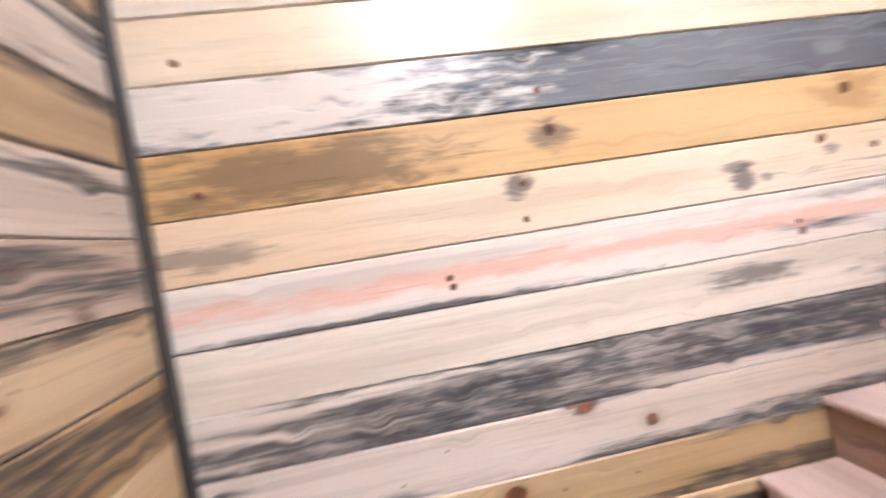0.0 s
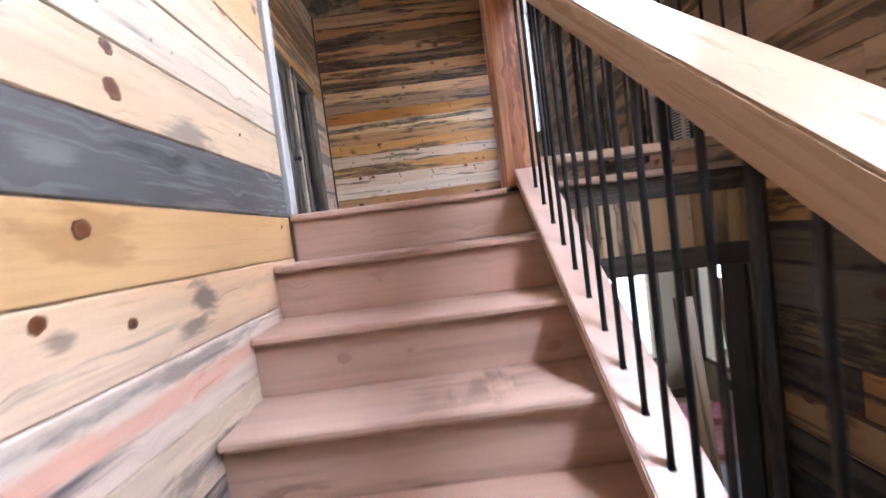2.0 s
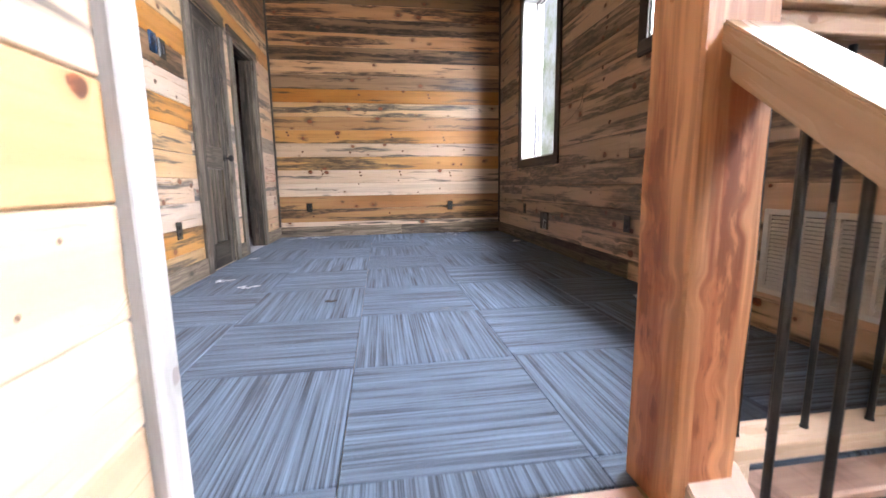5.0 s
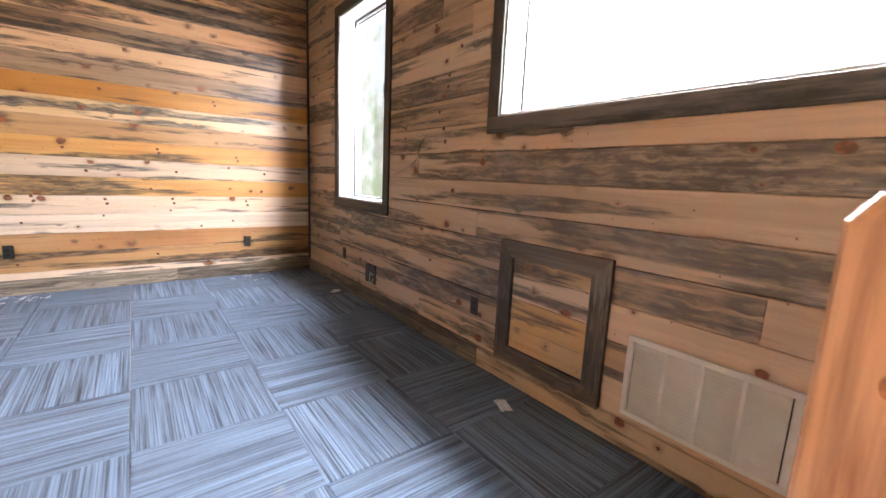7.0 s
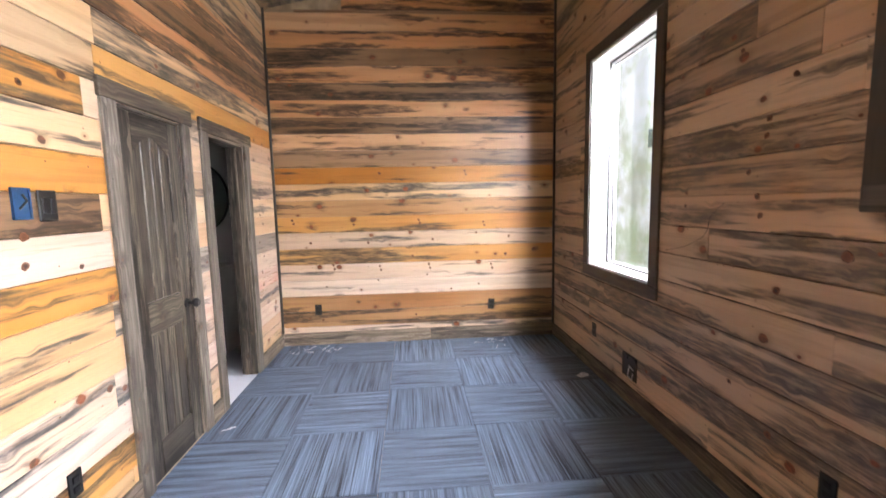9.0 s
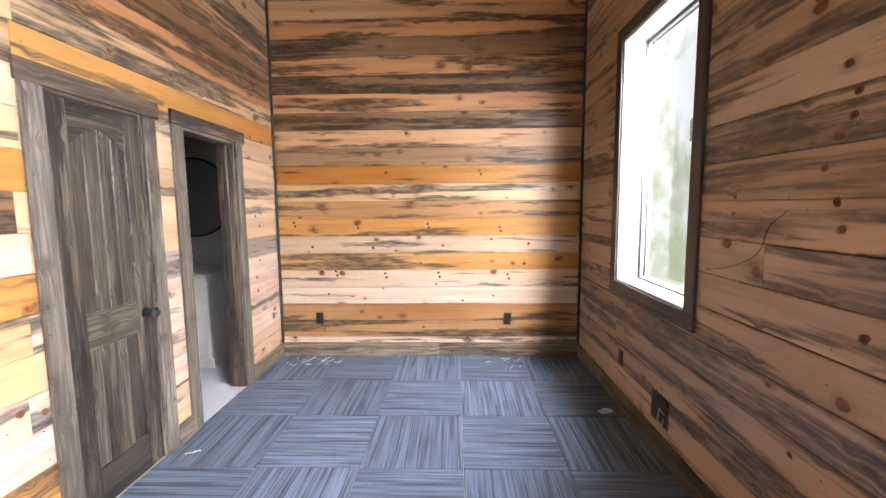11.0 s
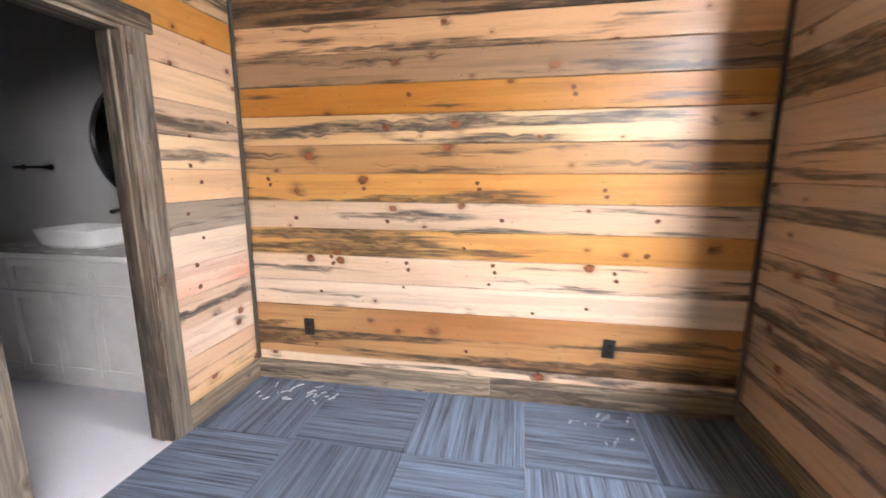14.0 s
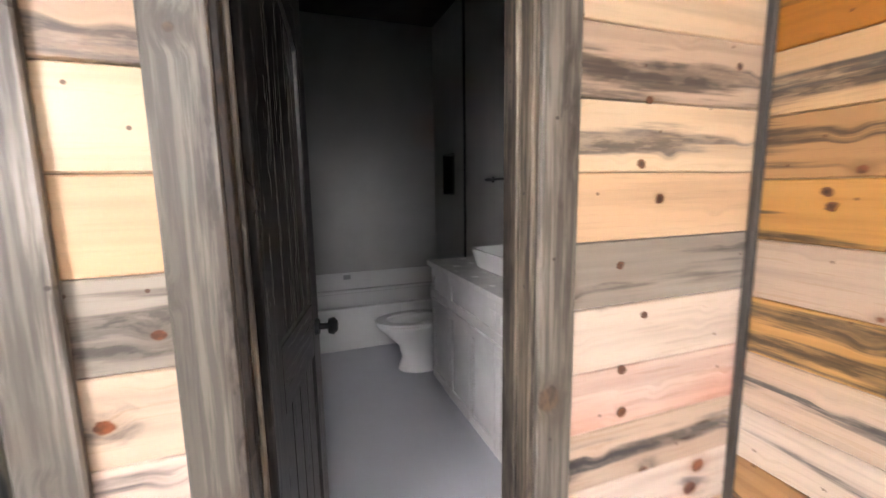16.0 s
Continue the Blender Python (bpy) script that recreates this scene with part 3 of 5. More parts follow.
floor = setting("floor", box(XL - 0.12, XR + 0.018, 0.20, YF + 0.018, -0.30, -0.012), sheath, "blue-grey striped carpet tile floor of the loft", "floor")
setting("subfloor", box(XL - 0.12, 1.948, 0.06, 0.20, -0.028, -0.012), sheath, "plywood edge of the loft floor", "floor")

# upper walls beyond the bathroom and outside ground
setting("ground", box(-60, 60, -60, 60, LOW - 0.25, LOW - 0.1), plain("earth", (0.12, 0.12, 0.08), 0.95, 0, 0.3, 0.5), "bare earth round the building", "ground")

# ---- windows ----
def window(name, o, casing, label, sides="lrtb"):
    """A picture window set deep in the right wall: white jambs, vinyl frame, pane; dark casing on the planks."""
    y0, y1, z0, z1 = o
    win = thing(name, label, "window", kind="structure")
    x0, x1 = XR - 0.004, XR + 0.165
    t = 0.016
    board("window_sill", x0, x1, y0, y1, z0, z0 + t, jamb_white, win)
    board("jamb", x0, x1, y0, y1, z1 - t, z1, jamb_white, win)
    board("jamb", x0, x1, y0, y0 + t, z0 + t, z1 - t, jamb_white, win)
    board("jamb", x0, x1, y1 - t, y1, z0 + t, z1 - t, jamb_white, win)
    f = 0.016
    fr = bmesh.new()
    a0, a1, b0, b1 = y0 + t, y1 - t, z0 + t, z1 - t
    for q in ((a0, a1, b0, b0 + f), (a0, a1, b1 - f, b1), (a0, a0 + f, b0 + f, b1 - f), (a1 - f, a1, b0 + f, b1 - f)):
        box(x1 - 0.005, x1 + 0.055, q[0], q[1], q[2], q[3], 0.004, 1, fr)
    frame_ob = part("window_frame", fr, white_vinyl, win)
    # black strip put in as the shadow line between jamb and frame
    lip = bmesh.new()
    for q in ((a0, a1, b0, b0 + 0.012), (a0, a1, b1 - 0.012, b1), (a0, a0 + 0.012, b0 + 0.012, b1 - 0.012), (a1 - 0.012, a1, b0 + 0.012, b1 - 0.012)):
        box(x1 - 0.02, x1 - 0.006, q[0], q[1], q[2], q[3], 0, 1, lip)
    part("shadow_gap", lip, black_plastic, frame_ob, "black strip for the shadow line between jamb and frame")
    gk = bmesh.new()
    g = 0.004
    c0, c1, e0, e1 = a0 + f, a1 - f, b0 + f, b1 - f
    for q in ((c0, c1, e0, e0 + g), (c0, c1, e1 - g, e1), (c0, c0 + g, e0 + g, e1 - g), (c1 - g, c1, e0 + g, e1 - g)):
        box(x1 + 0.012, x1 + 0.03, q[0], q[1], q[2], q[3], 0, 1, gk)
    part("gasket", gk, black_plastic, frame_ob, "black glazing gasket")
    pane = part("pane", box(x1 + 0.016, x1 + 0.022, c0 + 0.004, c1 - 0.004, e0 + 0.004, e1 - 0.004), pane_glass, win, "clear pane")
    pane.visible_shadow = False
    if casing:
        w = 0.09
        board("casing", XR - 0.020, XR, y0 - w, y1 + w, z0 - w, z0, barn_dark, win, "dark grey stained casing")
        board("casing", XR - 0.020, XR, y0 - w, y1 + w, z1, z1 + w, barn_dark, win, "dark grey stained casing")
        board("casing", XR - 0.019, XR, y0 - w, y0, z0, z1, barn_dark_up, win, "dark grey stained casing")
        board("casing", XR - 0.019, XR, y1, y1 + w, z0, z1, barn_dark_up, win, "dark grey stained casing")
    return win


window("window_1", W1, True, "tall picture window with white jambs and dark casing")
window("window_2", W2, True, "wide high picture window with white jambs and dark casing")
window("window_3", W3, True, "tall picture window beside the stairs")
tagged(part("window_sticker", box(XR + 0.179, XR + 0.1805, 3.50, 3.56, 1.86, 1.99), sticker), "small grey sticker on the window pane", "sticker")
tagged(part("window_sticker", box(XR + 0.179, XR + 0.1805, 1.02, 1.10, 2.02, 2.16), sticker), "small grey sticker on the window pane", "sticker")
bd = setting("backdrop", box(3.3, 3.32, -7.5, 9.5, -0.28, 4.7), hazy, "hazy bright sky behind sunlit trees", "backdrop")

# ---- stairs ----
stairs = thing("staircase", "straight flight of pinkish fir treads and risers", "stairs")
for k in range(STEPS):
    y, z = -RUN * k, -RISE * k
    back = y + RUN + 0.043 if k else 0.118
    x1 = 1.055 if k else 0.875
    board("tread", 0.002, x1, y, back, z - 0.028, z, tread_wood, stairs, bevel=0.007)
    board("riser", 0.002, 1.028, y + 0.026, y + 0.044, z - RISE + 0.001, z - 0.029, tread_wood, stairs, bevel=0.001)
y_foot = -RUN * (STEPS - 1)
bm = bmesh.new()
pts = [(0.045, -0.03), (0.045, -0.33), (y_foot + 0.05, LAND), (y_foot + 0.05 - 0.0, LAND + 0.15)]
front = [bm.verts.new((0.987, y, z)) for y, z in pts]
rear = [bm.verts.new((1.03, y, z)) for y, z in pts]
bm.faces.new(front), bm.faces.new(rear[::-1])
for i in range(4):
    bm.faces.new((front[i], rear[i], rear[(i + 1) % 4], front[(i + 1) % 4]))
part("stringer", bm, rail_wood, stairs)
setting("landing", box(0.0, 1.93, YB, y_foot + 0.03, LAND - 0.03, LAND, 0.005), tread_wood, "pinkish fir stair landing", "landing")
setting("landing_base", box(0.0, 1.93, YB, y_foot + 0.02, LOW, LAND - 0.031), sheath, "framed base under the stair landing", "landing")
lower = thing("lower_staircase", "short fir flight below the landing", "stairs")
for k in range(1, 4):
    y, z = y_foot + 0.03 + 0.235 * (k - 1), LAND - RISE * k
    board("tread", 1.06, 1.92, y, y + 0.26, z - 0.03, z, tread_wood, lower, bevel=0.006)
    board("riser", 1.06, 1.92, y + 0.205, y + 0.225, LOW if k == 3 else z - RISE, z - 0.031, tread_wood, lower, bevel=0.001)

SL = 0.79
def cap_z(y):
    return 0.052 + 0.795 * y


def rail_z(y):
    return 0.800 + 0.766 * y


def sloped(x0, x1, ya, yb, line, up):
    """A board along the flight between two plumb ends; line gives its underside."""
    bm = bmesh.new()
    pts = [(ya, line(ya)), (yb, line(yb)), (yb, line(yb) + up), (ya, line(ya) + up)]
    a = [bm.verts.new((x0, y, z)) for y, z in pts]
    b = [bm.verts.new((x1, y, z)) for y, z in pts]
    bm.faces.new(a), bm.faces.new(b[::-1])
    for i in range(4):
        bm.faces.new((a[i], b[i], b[(i + 1) % 4], a[(i + 1) % 4]))
    bmesh.ops.bevel(bm, geom=bm.edges[:], offset=0.004, segments=2, affect="EDGES")
    mid = Vector(((x0 + x1) / 2, (ya + yb) / 2, (line(ya) + line(yb)) / 2))
    m = Matrix.Translation(mid) @ pose(0, 0, 0, math.degrees(math.atan(SL)), 0, 0) @ pose(0, 0, 0, 0, 0, 90)
    bm.transform(m.inverted())
    return bm, m


def twisted_bar(length, knurl):
    bm = bmesh.new()
    if not knurl:
        tube(bm, (0, 0, 0), (0, 0, length), 0.0070, 10)
    else:
        a, b = length * 0.62, length * 0.90
        tube(bm, (0, 0, 0), (0, 0, a), 0.0070, 10)
        tube(bm, (0, 0, b), (0, 0, length), 0.0070, 10)
        rings, n = [], 150
        for i in range(n + 1):
            ang = i / n * math.pi * 24
            z = a + (b - a) * i / n
            rings.append([bm.verts.new((0.0075 * math.cos(ang + j * math.pi / 2), 0.0075 * math.sin(ang + j * math.pi / 2), z)) for j in range(4)])
        for p, q in zip(rings, rings[1:]):
            for j in range(4):
                bm.faces.new((p[j], p[(j + 1) % 4], q[(j + 1) % 4], q[j]))
    lathe([(0.0092, 0.0), (0.0088, 0.005), (0.0074, 0.008)], 10, bm=bm)
    return mesh_of(bm, black_iron, "baluster")


railing = thing("stair_railing", "fir stair rail with black iron balusters", "railing")
for name, x0, x1, ya, yb, line, up in (("shoe_rail", 0.915, 1.045, 0.048, -1.86, lambda y: cap_z(y) - 0.049, 0.049),
                                       ("subrail", 0.932, 1.022, 0.048, -2.0, rail_z, 0.046),
                                       ("handrail", 0.912, 1.045, 0.048, -2.0, lambda y: rail_z(y) + 0.047, 0.046)):
    bm, m = sloped(x0, x1, ya, yb, line, up)
    part(name, bm, tread_wood if name == "shoe_rail" else rail_wood, railing, "", m)
bars = [twisted_bar(0.765, False), twisted_bar(0.765, True)]
for i in range(20):
    y = -0.088 - 0.0876 * i
    ob = new("baluster", bars[1 if i % 4 == 2 else 0])
    ob.parent = railing
    ob.matrix_basis = pose(0.968, y, cap_z(y) - 0.004)

# newel post: rough-sawn, with wavy edges and a chamfered top
bm = bmesh.new()
rings, rng = [], random.Random(4)
for i in range(26):
    z = 1.135 * i / 25
    ring = []
    for j, (sx, sy) in enumerate(((-1, -1), (1, -1), (1, 1), (-1, 1))):
        w = 0.071 + 0.0035 * noise.noise(Vector((j * 9.1, z * 4.0, 1.3)))
        for k in ((1, 0.80), (0.80, 1)) if sx * sy > 0 else ((0.80, 1), (1, 0.80)):
            ring.append(bm.verts.new((sx * w * (k[0] if w else 1) ** 0.35, sy * w * k[1] ** 0.35, z)))
    rings.append(ring)
top = [bm.verts.new((v.co.x * 0.72, v.co.y * 0.72, 1.165)) for v in rings[-1]]
rings.append(top)
for p, q in zip(rings, rings[1:]):
    for j in range(8):
        bm.faces.new((p[j], p[(j + 1) % 8], q[(j + 1) % 8], q[j]))
bm.faces.new(rings[0][::-1]), bm.faces.new(top)
post = tagged(part("newel_post", bm, post_wood, m=pose(0.950, 0.093, 0.0)), "reddish rough-sawn timber newel post with chamfered top", "post")

knot = part("knot", lathe([(0.017, 0.0), (0.015, 0.0015), (0.006, 0.002)], 18, 1.0, 0.75), plain("knot_wood", (0.40, 0.16, 0.068), 0.5, 0, 0.4, 60), post, "dark knot", pose(-0.0695, 0.01, 0.98, 0, -90, 0))

guard = thing("guard_railing", "level fir guard rail with black iron balusters", "railing")
G = 0.093
board("shoe_rail", 1.026, XR - 0.002, G - 0.045, G + 0.045, 0.070, 0.108, rail_wood, guard)
board("subrail", 1.026, XR - 0.002, G - 0.045, G + 0.045, 0.905, 0.943, rail_wood, guard)
board("handrail", 1.026, XR - 0.002, G - 0.07, G + 0.07, 0.944, 0.982, rail_wood, guard)
for x in (1.06, XR - 0.05):
    board("block", x - 0.03, x + 0.03, G - 0.04, G + 0.04, 0.001, 0.069, rail_wood, guard)
gbars = [twisted_bar(0.80, False), twisted_bar(0.80, True)]
for i in range(11):
    ob = new("baluster", gbars[1 if i % 5 == 2 else 0])
    ob.parent = guard
    ob.matrix_basis = pose(1.085 + 0.0868 * i, G, 0.106)

# ---- the loft's edge and the lower doorway ----
board("nosing", 1.026, 1.945, 0.020, 0.118, -0.028, 0.0, tread_wood, wall_rim, "pinkish fir nosing", 0.006)
board("fascia", 1.056, 1.928, 0.050, 0.074, -0.118, -0.029, barn, wall_rim, "grey fascia board")
for i in range(9):
    board("facing_board", 1.056 + 0.0968 * i, 1.056 + 0.0968 * (i + 1) - 0.002, 0.056, 0.074, -0.338, -0.119, raw_up, wall_rim)
board("casing", 1.056, 1.928, 0.050, 0.074, -0.428, -0.339, barn_dark, wall_rim, "dark head casing")
board("casing", 1.85, 1.928, 0.050, 0.074, LOW + 0.005, -0.429, barn_dark_up, wall_rim, "dark side casing")
board("jamb", 1.835, 1.849, 0.060, 0.21, LOW + 0.005, -0.435, barn_dark_up, wall_rim)
setting("ledge", box(1.925, XR + 0.017, YB, 0.118, -0.029, -0.004, 0.004), rail_wood, "plain board ledge on top of the lower wall", "ledge")
tagged(board("corner_trim", 1.905, 1.93, 0.022, 0.048, LOW, -0.03, barn_dark_up), "dark corner trim of the stairwell", "trim", kind="structure")

# ---- lower room ----
LX, LY = 3.40, 3.06                    # far corner of the lower room
setting("lower_floor", box(-0.12, LX + 0.2, -2.0, LY + 0.2, LOW - 0.1, LOW - 0.002), concrete, "pale blue-grey concrete floor of the lower room", "floor")
LW = (2.02, 2.96, -1.93, -0.70)
LE = (1.35, 2.87, -1.93, -0.70)
lower_far = wall_slab("wall_lower_far", "x", LY, LY + 0.16, -0.12, LX + 0.2, LOW, -0.42, [LW], drywall, "bright plank wall of the lower room")
wall_slab("wall_lower_left", "y", -0.12, -0.02, 0.2, LY, LOW, -0.42, [], drywall, "bright wall of the lower room")
lower_east = wall_slab("wall_lower_east", "y", LX, LX + 0.16, 0.1, LY, LOW, -0.42, [LE], drywall, "bright wall of the lower room")
wall_slab("wall_lower_south", "x", 0.1, 0.2, XR + 0.35, LX, LOW, -0.42, [], drywall, "bright wall of the lower room")
setting("lower_ceiling", box(-0.12, LX + 0.2, 0.2, LY + 0.2, -0.42, -0.31), drywall, "plain ceiling of the lower room", "ceiling")
lwin = thing("window_4", "window of the lower room with dark trim", "window", kind="structure")
for x0, x1 in ((LW[0] - 0.08, LW[0]), (LW[1], LW[1] + 0.08)):
    board("casing", x0, x1, LY - 0.022, LY - 0.001, LW[2] - 0.08, LW[3] + 0.08, barn_up, lwin)
board("casing", LW[0], LW[1], LY - 0.022, LY - 0.001, LW[2] - 0.08, LW[2], barn, lwin)
board("casing", LW[0], LW[1], LY - 0.022, LY - 0.001, LW[3], LW[3] + 0.08, barn, lwin)
pane = part("pane", box(LW[0] + 0.004, LW[1] - 0.004, LY + 0.10, LY + 0.106, LW[2] + 0.004, LW[3] - 0.004), pane_glass, lwin, "clear pane")
pane.visible_shadow = False
ewin = thing("window_5", "wide window of the lower room with a grey mullion", "window", kind="structure")
for y0, y1, z0, z1 in ((LE[1], LE[1] + 0.06, LE[2] - 0.05, LE[3] + 0.08), (LE[0] - 0.06, LE[0], LE[2] - 0.05, LE[3] + 0.08), (2.17, 2.27, LE[2], LE[3])):
    board("casing", LX - 0.020, LX - 0.001, y0, y1, z0, z1, barn_up, ewin)
board("casing", LX - 0.020, LX - 0.001, LE[0], LE[1], LE[2] - 0.05, LE[2], barn, ewin)
board("casing", LX - 0.020, LX - 0.001, LE[0], LE[1], LE[3], LE[3] + 0.08, barn, ewin)
for y0, y1 in ((LE[0] + 0.004, 2.22), (2.222, LE[1] - 0.004)):
    pane = part("pane", box(LX + 0.10, LX + 0.106, y0, y1, LE[2] + 0.004, LE[3] - 0.004), pane_glass, ewin, "clear pane")
    pane.visible_shadow = False
setting("backdrop_lower", box(-1.0, 5.5, 4.6, 4.62, -3.4, -0.30), hazy_low, "hazy bright sky behind sunlit trees", "backdrop")
setting("backdrop_lower_side", box(4.9, 4.92, -1.0, 4.6, -3.4, -0.30), hazy_low, "hazy bright sky behind sunlit trees", "backdrop")
tagged(board("corner_trim", LX - 0.07, LX - 0.021, LY - 0.07, LY - 0.023, LOW, -0.421, barn_dark_up), "dark corner post of the lower room", "trim", kind="structure")
tagged(part("outlet_box", box(LX - 0.012, LX - 0.001, 2.50, 2.56, -2.17, -2.06, 0.003), black_plastic), "black outlet box under the lower window", "outlet")
board("baseboard", 0.0, LX - 0.08, LY - 0.018, LY - 0.001, LOW, LOW + 0.10, base_grey, lower_far)
rng = random.Random(8)
for i, (x, y, rz) in enumerate(((2.78, 2.32, 15), (2.9, 2.62, -35), (3.0, 2.15, 70), (2.95, 2.40, 5))):
    bm = bmesh.new()
    bmesh.ops.create_grid(bm, x_segments=14, y_segments=8, size=0.5, matrix=Matrix.Diagonal((0.8, 0.36, 1, 1)))
    for v in bm.verts:
        v.co.z = 0.05 * noise.noise(v.co * 4 + Vector((i * 5, 0, 0))) + 0.10 * (1 - abs(v.co.x) / 0.45) * 0.4 + 0.06
    ext = bmesh.ops.extrude_face_region(bm, geom=bm.faces[:])
    for v in (g for g in ext["geom"] if isinstance(g, bmesh.types.BMVert)):
        v.co.z = 0.0
    tagged(part("insulation_batt", bm, pink_wool if i % 3 != 1 else paper, m=pose(x, y, LOW + 0.055 * (i == 3), 0, 0, rz)),
           "crumpled pink insulation batt on the concrete" if i % 3 != 1 else "crumpled brown paper on the concrete", "insulation")
for i, (x, y, rz, l) in enumerate(((2.35, 2.5, 40, 0.8), (2.6, 2.82, 6, 1.1), (3.2, 2.0, 82, 0.9), (2.3, 1.9, 80, 0.8))):
    tagged(part("lumber_offcut", centred(l, 0.14, 0.038), rail_wood, m=pose(x, y, LOW + 0.02, 0, 0, rz)), "loose pine board on the concrete floor", "lumber")
lean = tagged(part("leaning_board", centred(0.30, 0.03, 1.7), raw_up, m=pose(2.62, 1.25, LOW + 0.835, -6, 10, 40)), "wide raw pine board leaning in the lower room", "lumber")

tagged(part("leaning_board", centred(0.24, 0.03, 1.55), raw_up, m=pose(2.40, 1.42, LOW + 0.765, -8, 8, 30)), "raw pine board leaning in the lower room", "lumber")

# ---- doors ----
def lever(parent, x, z, side, y=0.0):
    bm = bmesh.new()
    tube(bm, (x, y + side * 0.012, z), (x, y + side * 0.045, z), 0.011, 12)
    tube(bm, (x, y + side * 0.045, z), (x, y + side * 0.062, z), 0.026, 18, 0.031)
    tube(bm, (x, y + side * 0.062, z), (x, y + side * 0.075, z), 0.031, 18, 0.018)
    knob = part("door_handle", bm, black_iron, parent, "black iron knob")
    part("rose", tube(bmesh.new(), (x, y, z), (x, y + side * 0.012, z), 0.030, 20, 0.027), black_iron, knob)
    return knob


def plank_door(name, width, height, m, label, mats):
    """A two-panel door with an arched, planked upper panel; hinge edge at local x = 0, thickness along y."""
    up, flat = mats
    door = thing(name, label, "door", m, kind="structure")
    s, t = 0.105, 0.019
    board("stile", 0, s, -t, t, 0, height, up, door)
    board("stile", width - s, width, -t, t, 0, height, up, door)
    board("rail", s, width - s, -t, t, 0, 0.20, flat, door)
    board("rail", s, width - s, -t, t, 0.80, 0.98, flat, door)
    n, w = 10, width - 2 * s
    arch = [(s, height), (s, height - 0.20)]
    arch += [(s + w * i / n, height - 0.20 + 0.09 * math.sin(math.pi * i / n)) for i in range(1, n)]
    arch += [(width - s, height - 0.20), (width - s, height)]
    part("top_rail", prism(arch, -t, t), flat, door)
    k = 4
    for z0, z1 in ((0.20, 0.80), (0.98, height - 0.105)):
        for i in range(k):
            board("panel_board", s + w * i / k + 0.002, s + w * (i + 1) / k - 0.002, -0.009, 0.009, z0, z1, up, door, "", 0.004)
    return door


def doorway(o, left_out, right_out, head_left, head_right, name):
    """Jambs in the opening and board casing on the planks."""
    y0, y1, z0, z1 = o
    fr = thing(name, "grey weathered board door casing", "door frame", kind="structure")
    for a, b in ((y0, y0 + 0.018), (y1 - 0.018, y1)):
        board("jamb", XL - 0.135, XL, a, b, 0.0, z1, barn_up, fr)
    board("jamb", XL - 0.135, XL, y0 + 0.018, y1 - 0.018, z1 - 0.018, z1, barn, fr)
    for a, b in ((y0 + 0.018, y0 + 0.030), (y1 - 0.030, y1 - 0.018)):
        board("stop", XL - 0.062, XL - 0.048, a, b, 0.0, z1 - 0.018, barn_up, fr)
    board("casing", XL, XL + 0.021, left_out, y0 + 0.005, 0.0, z1, casing_up, fr, bevel=0.004)
    board("casing", XL, XL + 0.021, y1 - 0.005, right_out, 0.0, z1, casing_up, fr, bevel=0.004)
    board("casing", XL, XL + 0.023, head_left, head_right, z1, z1 + 0.092, barn, fr, bevel=0.004)
    return fr


doorway(D1, 2.665, 3.42, 2.655, 3.45, "door_frame_1")
doorway(D2, 3.565, 4.395, 3.560, 4.435, "door_frame_2")
w1 = D1[1] - D1[0] - 0.042
door1 = plank_door("door_1", w1, 1.985, pose(XL - 0.024, D1[0] + 0.021, 0.004, 0, 0, 90), "closed grey weathered plank door with arched panel", (door_up, door_flat))
lever(door1, w1 - 0.055, 0.90, -1, -0.019)
bm = bmesh.new()
for z in (0.22, 1.0, 1.78):
    tube(bm, (-0.004, -0.022, z - 0.045), (-0.004, -0.022, z + 0.045), 0.006, 8)
part("hinge", bm, black_iron, door1)
w2 = D2[1] - D2[0] - 0.042
door2 = plank_door("door_2", w2, 1.985, pose(XL - 0.132, D2[0] + 0.024, 0.004, 0, 0, 167), "open grey plank door swung into the bathroom, darkened for shade", (door_shaded_up, door_shaded))
lever(door2, w2 - 0.06, 0.885, -1, -0.019)
lever(door2, w2 - 0.06, 0.885, 1, 0.019)
strike = part("strike_plate", box(XL - 0.085, XL - 0.05, D2[0] + 0.0175, D2[0] + 0.021, 0.84, 0.98, 0.006, 2), black_iron)
tagged(strike, "black iron hinge plate on the bathroom jamb", "hinge")

# ---- baseboards, corner trims ----
def base_run(x0, x1, y0, y1, label="grey weathered baseboard", mat=None):
    tagged(board("baseboard", x0, x1, y0, y1, 0.0, 0.132, mat or base_grey), label, "baseboard", kind="structure")


base_run(XL + 0.001, XL + 0.021, 4.397, YF - 0.022)
base_run(XL + 0.001, XL + 0.021, 3.422, 3.563)
base_run(XL + 0.001, XL + 0.021, 0.165, 2.663)
base_run(XL + 0.001, 0.62, YF - 0.021, YF - 0.001)
base_run(0.622, XR - 0.001, YF - 0.021, YF - 0.001)
base_run(XR - 0.019, XR - 0.001, 1.905, YF - 0.022, "dark grey baseboard under the windows", barn)
base_run(XR - 0.015, XR - 0.001, 0.23, 1.902, "brown unstained baseboard under the windows", drift)
for x, y in ((XL + 0.012, YF - 0.012), (XR - 0.012, YF - 0.012)):
    tagged(board("corner_trim", x - 0.011, x + 0.011, y - 0.011, y + 0.011, 0.134, ceil_z(x) + 0.02, barn_dark_up), "dark corner trim", "trim", kind="structure")
tagged(board("corner_trim", 0.001, 0.026, YB + 0.001, YB + 0.026, LAND, ceil_z(0), barn_dark_up), "dark corner trim by the landing", "trim", kind="structure")
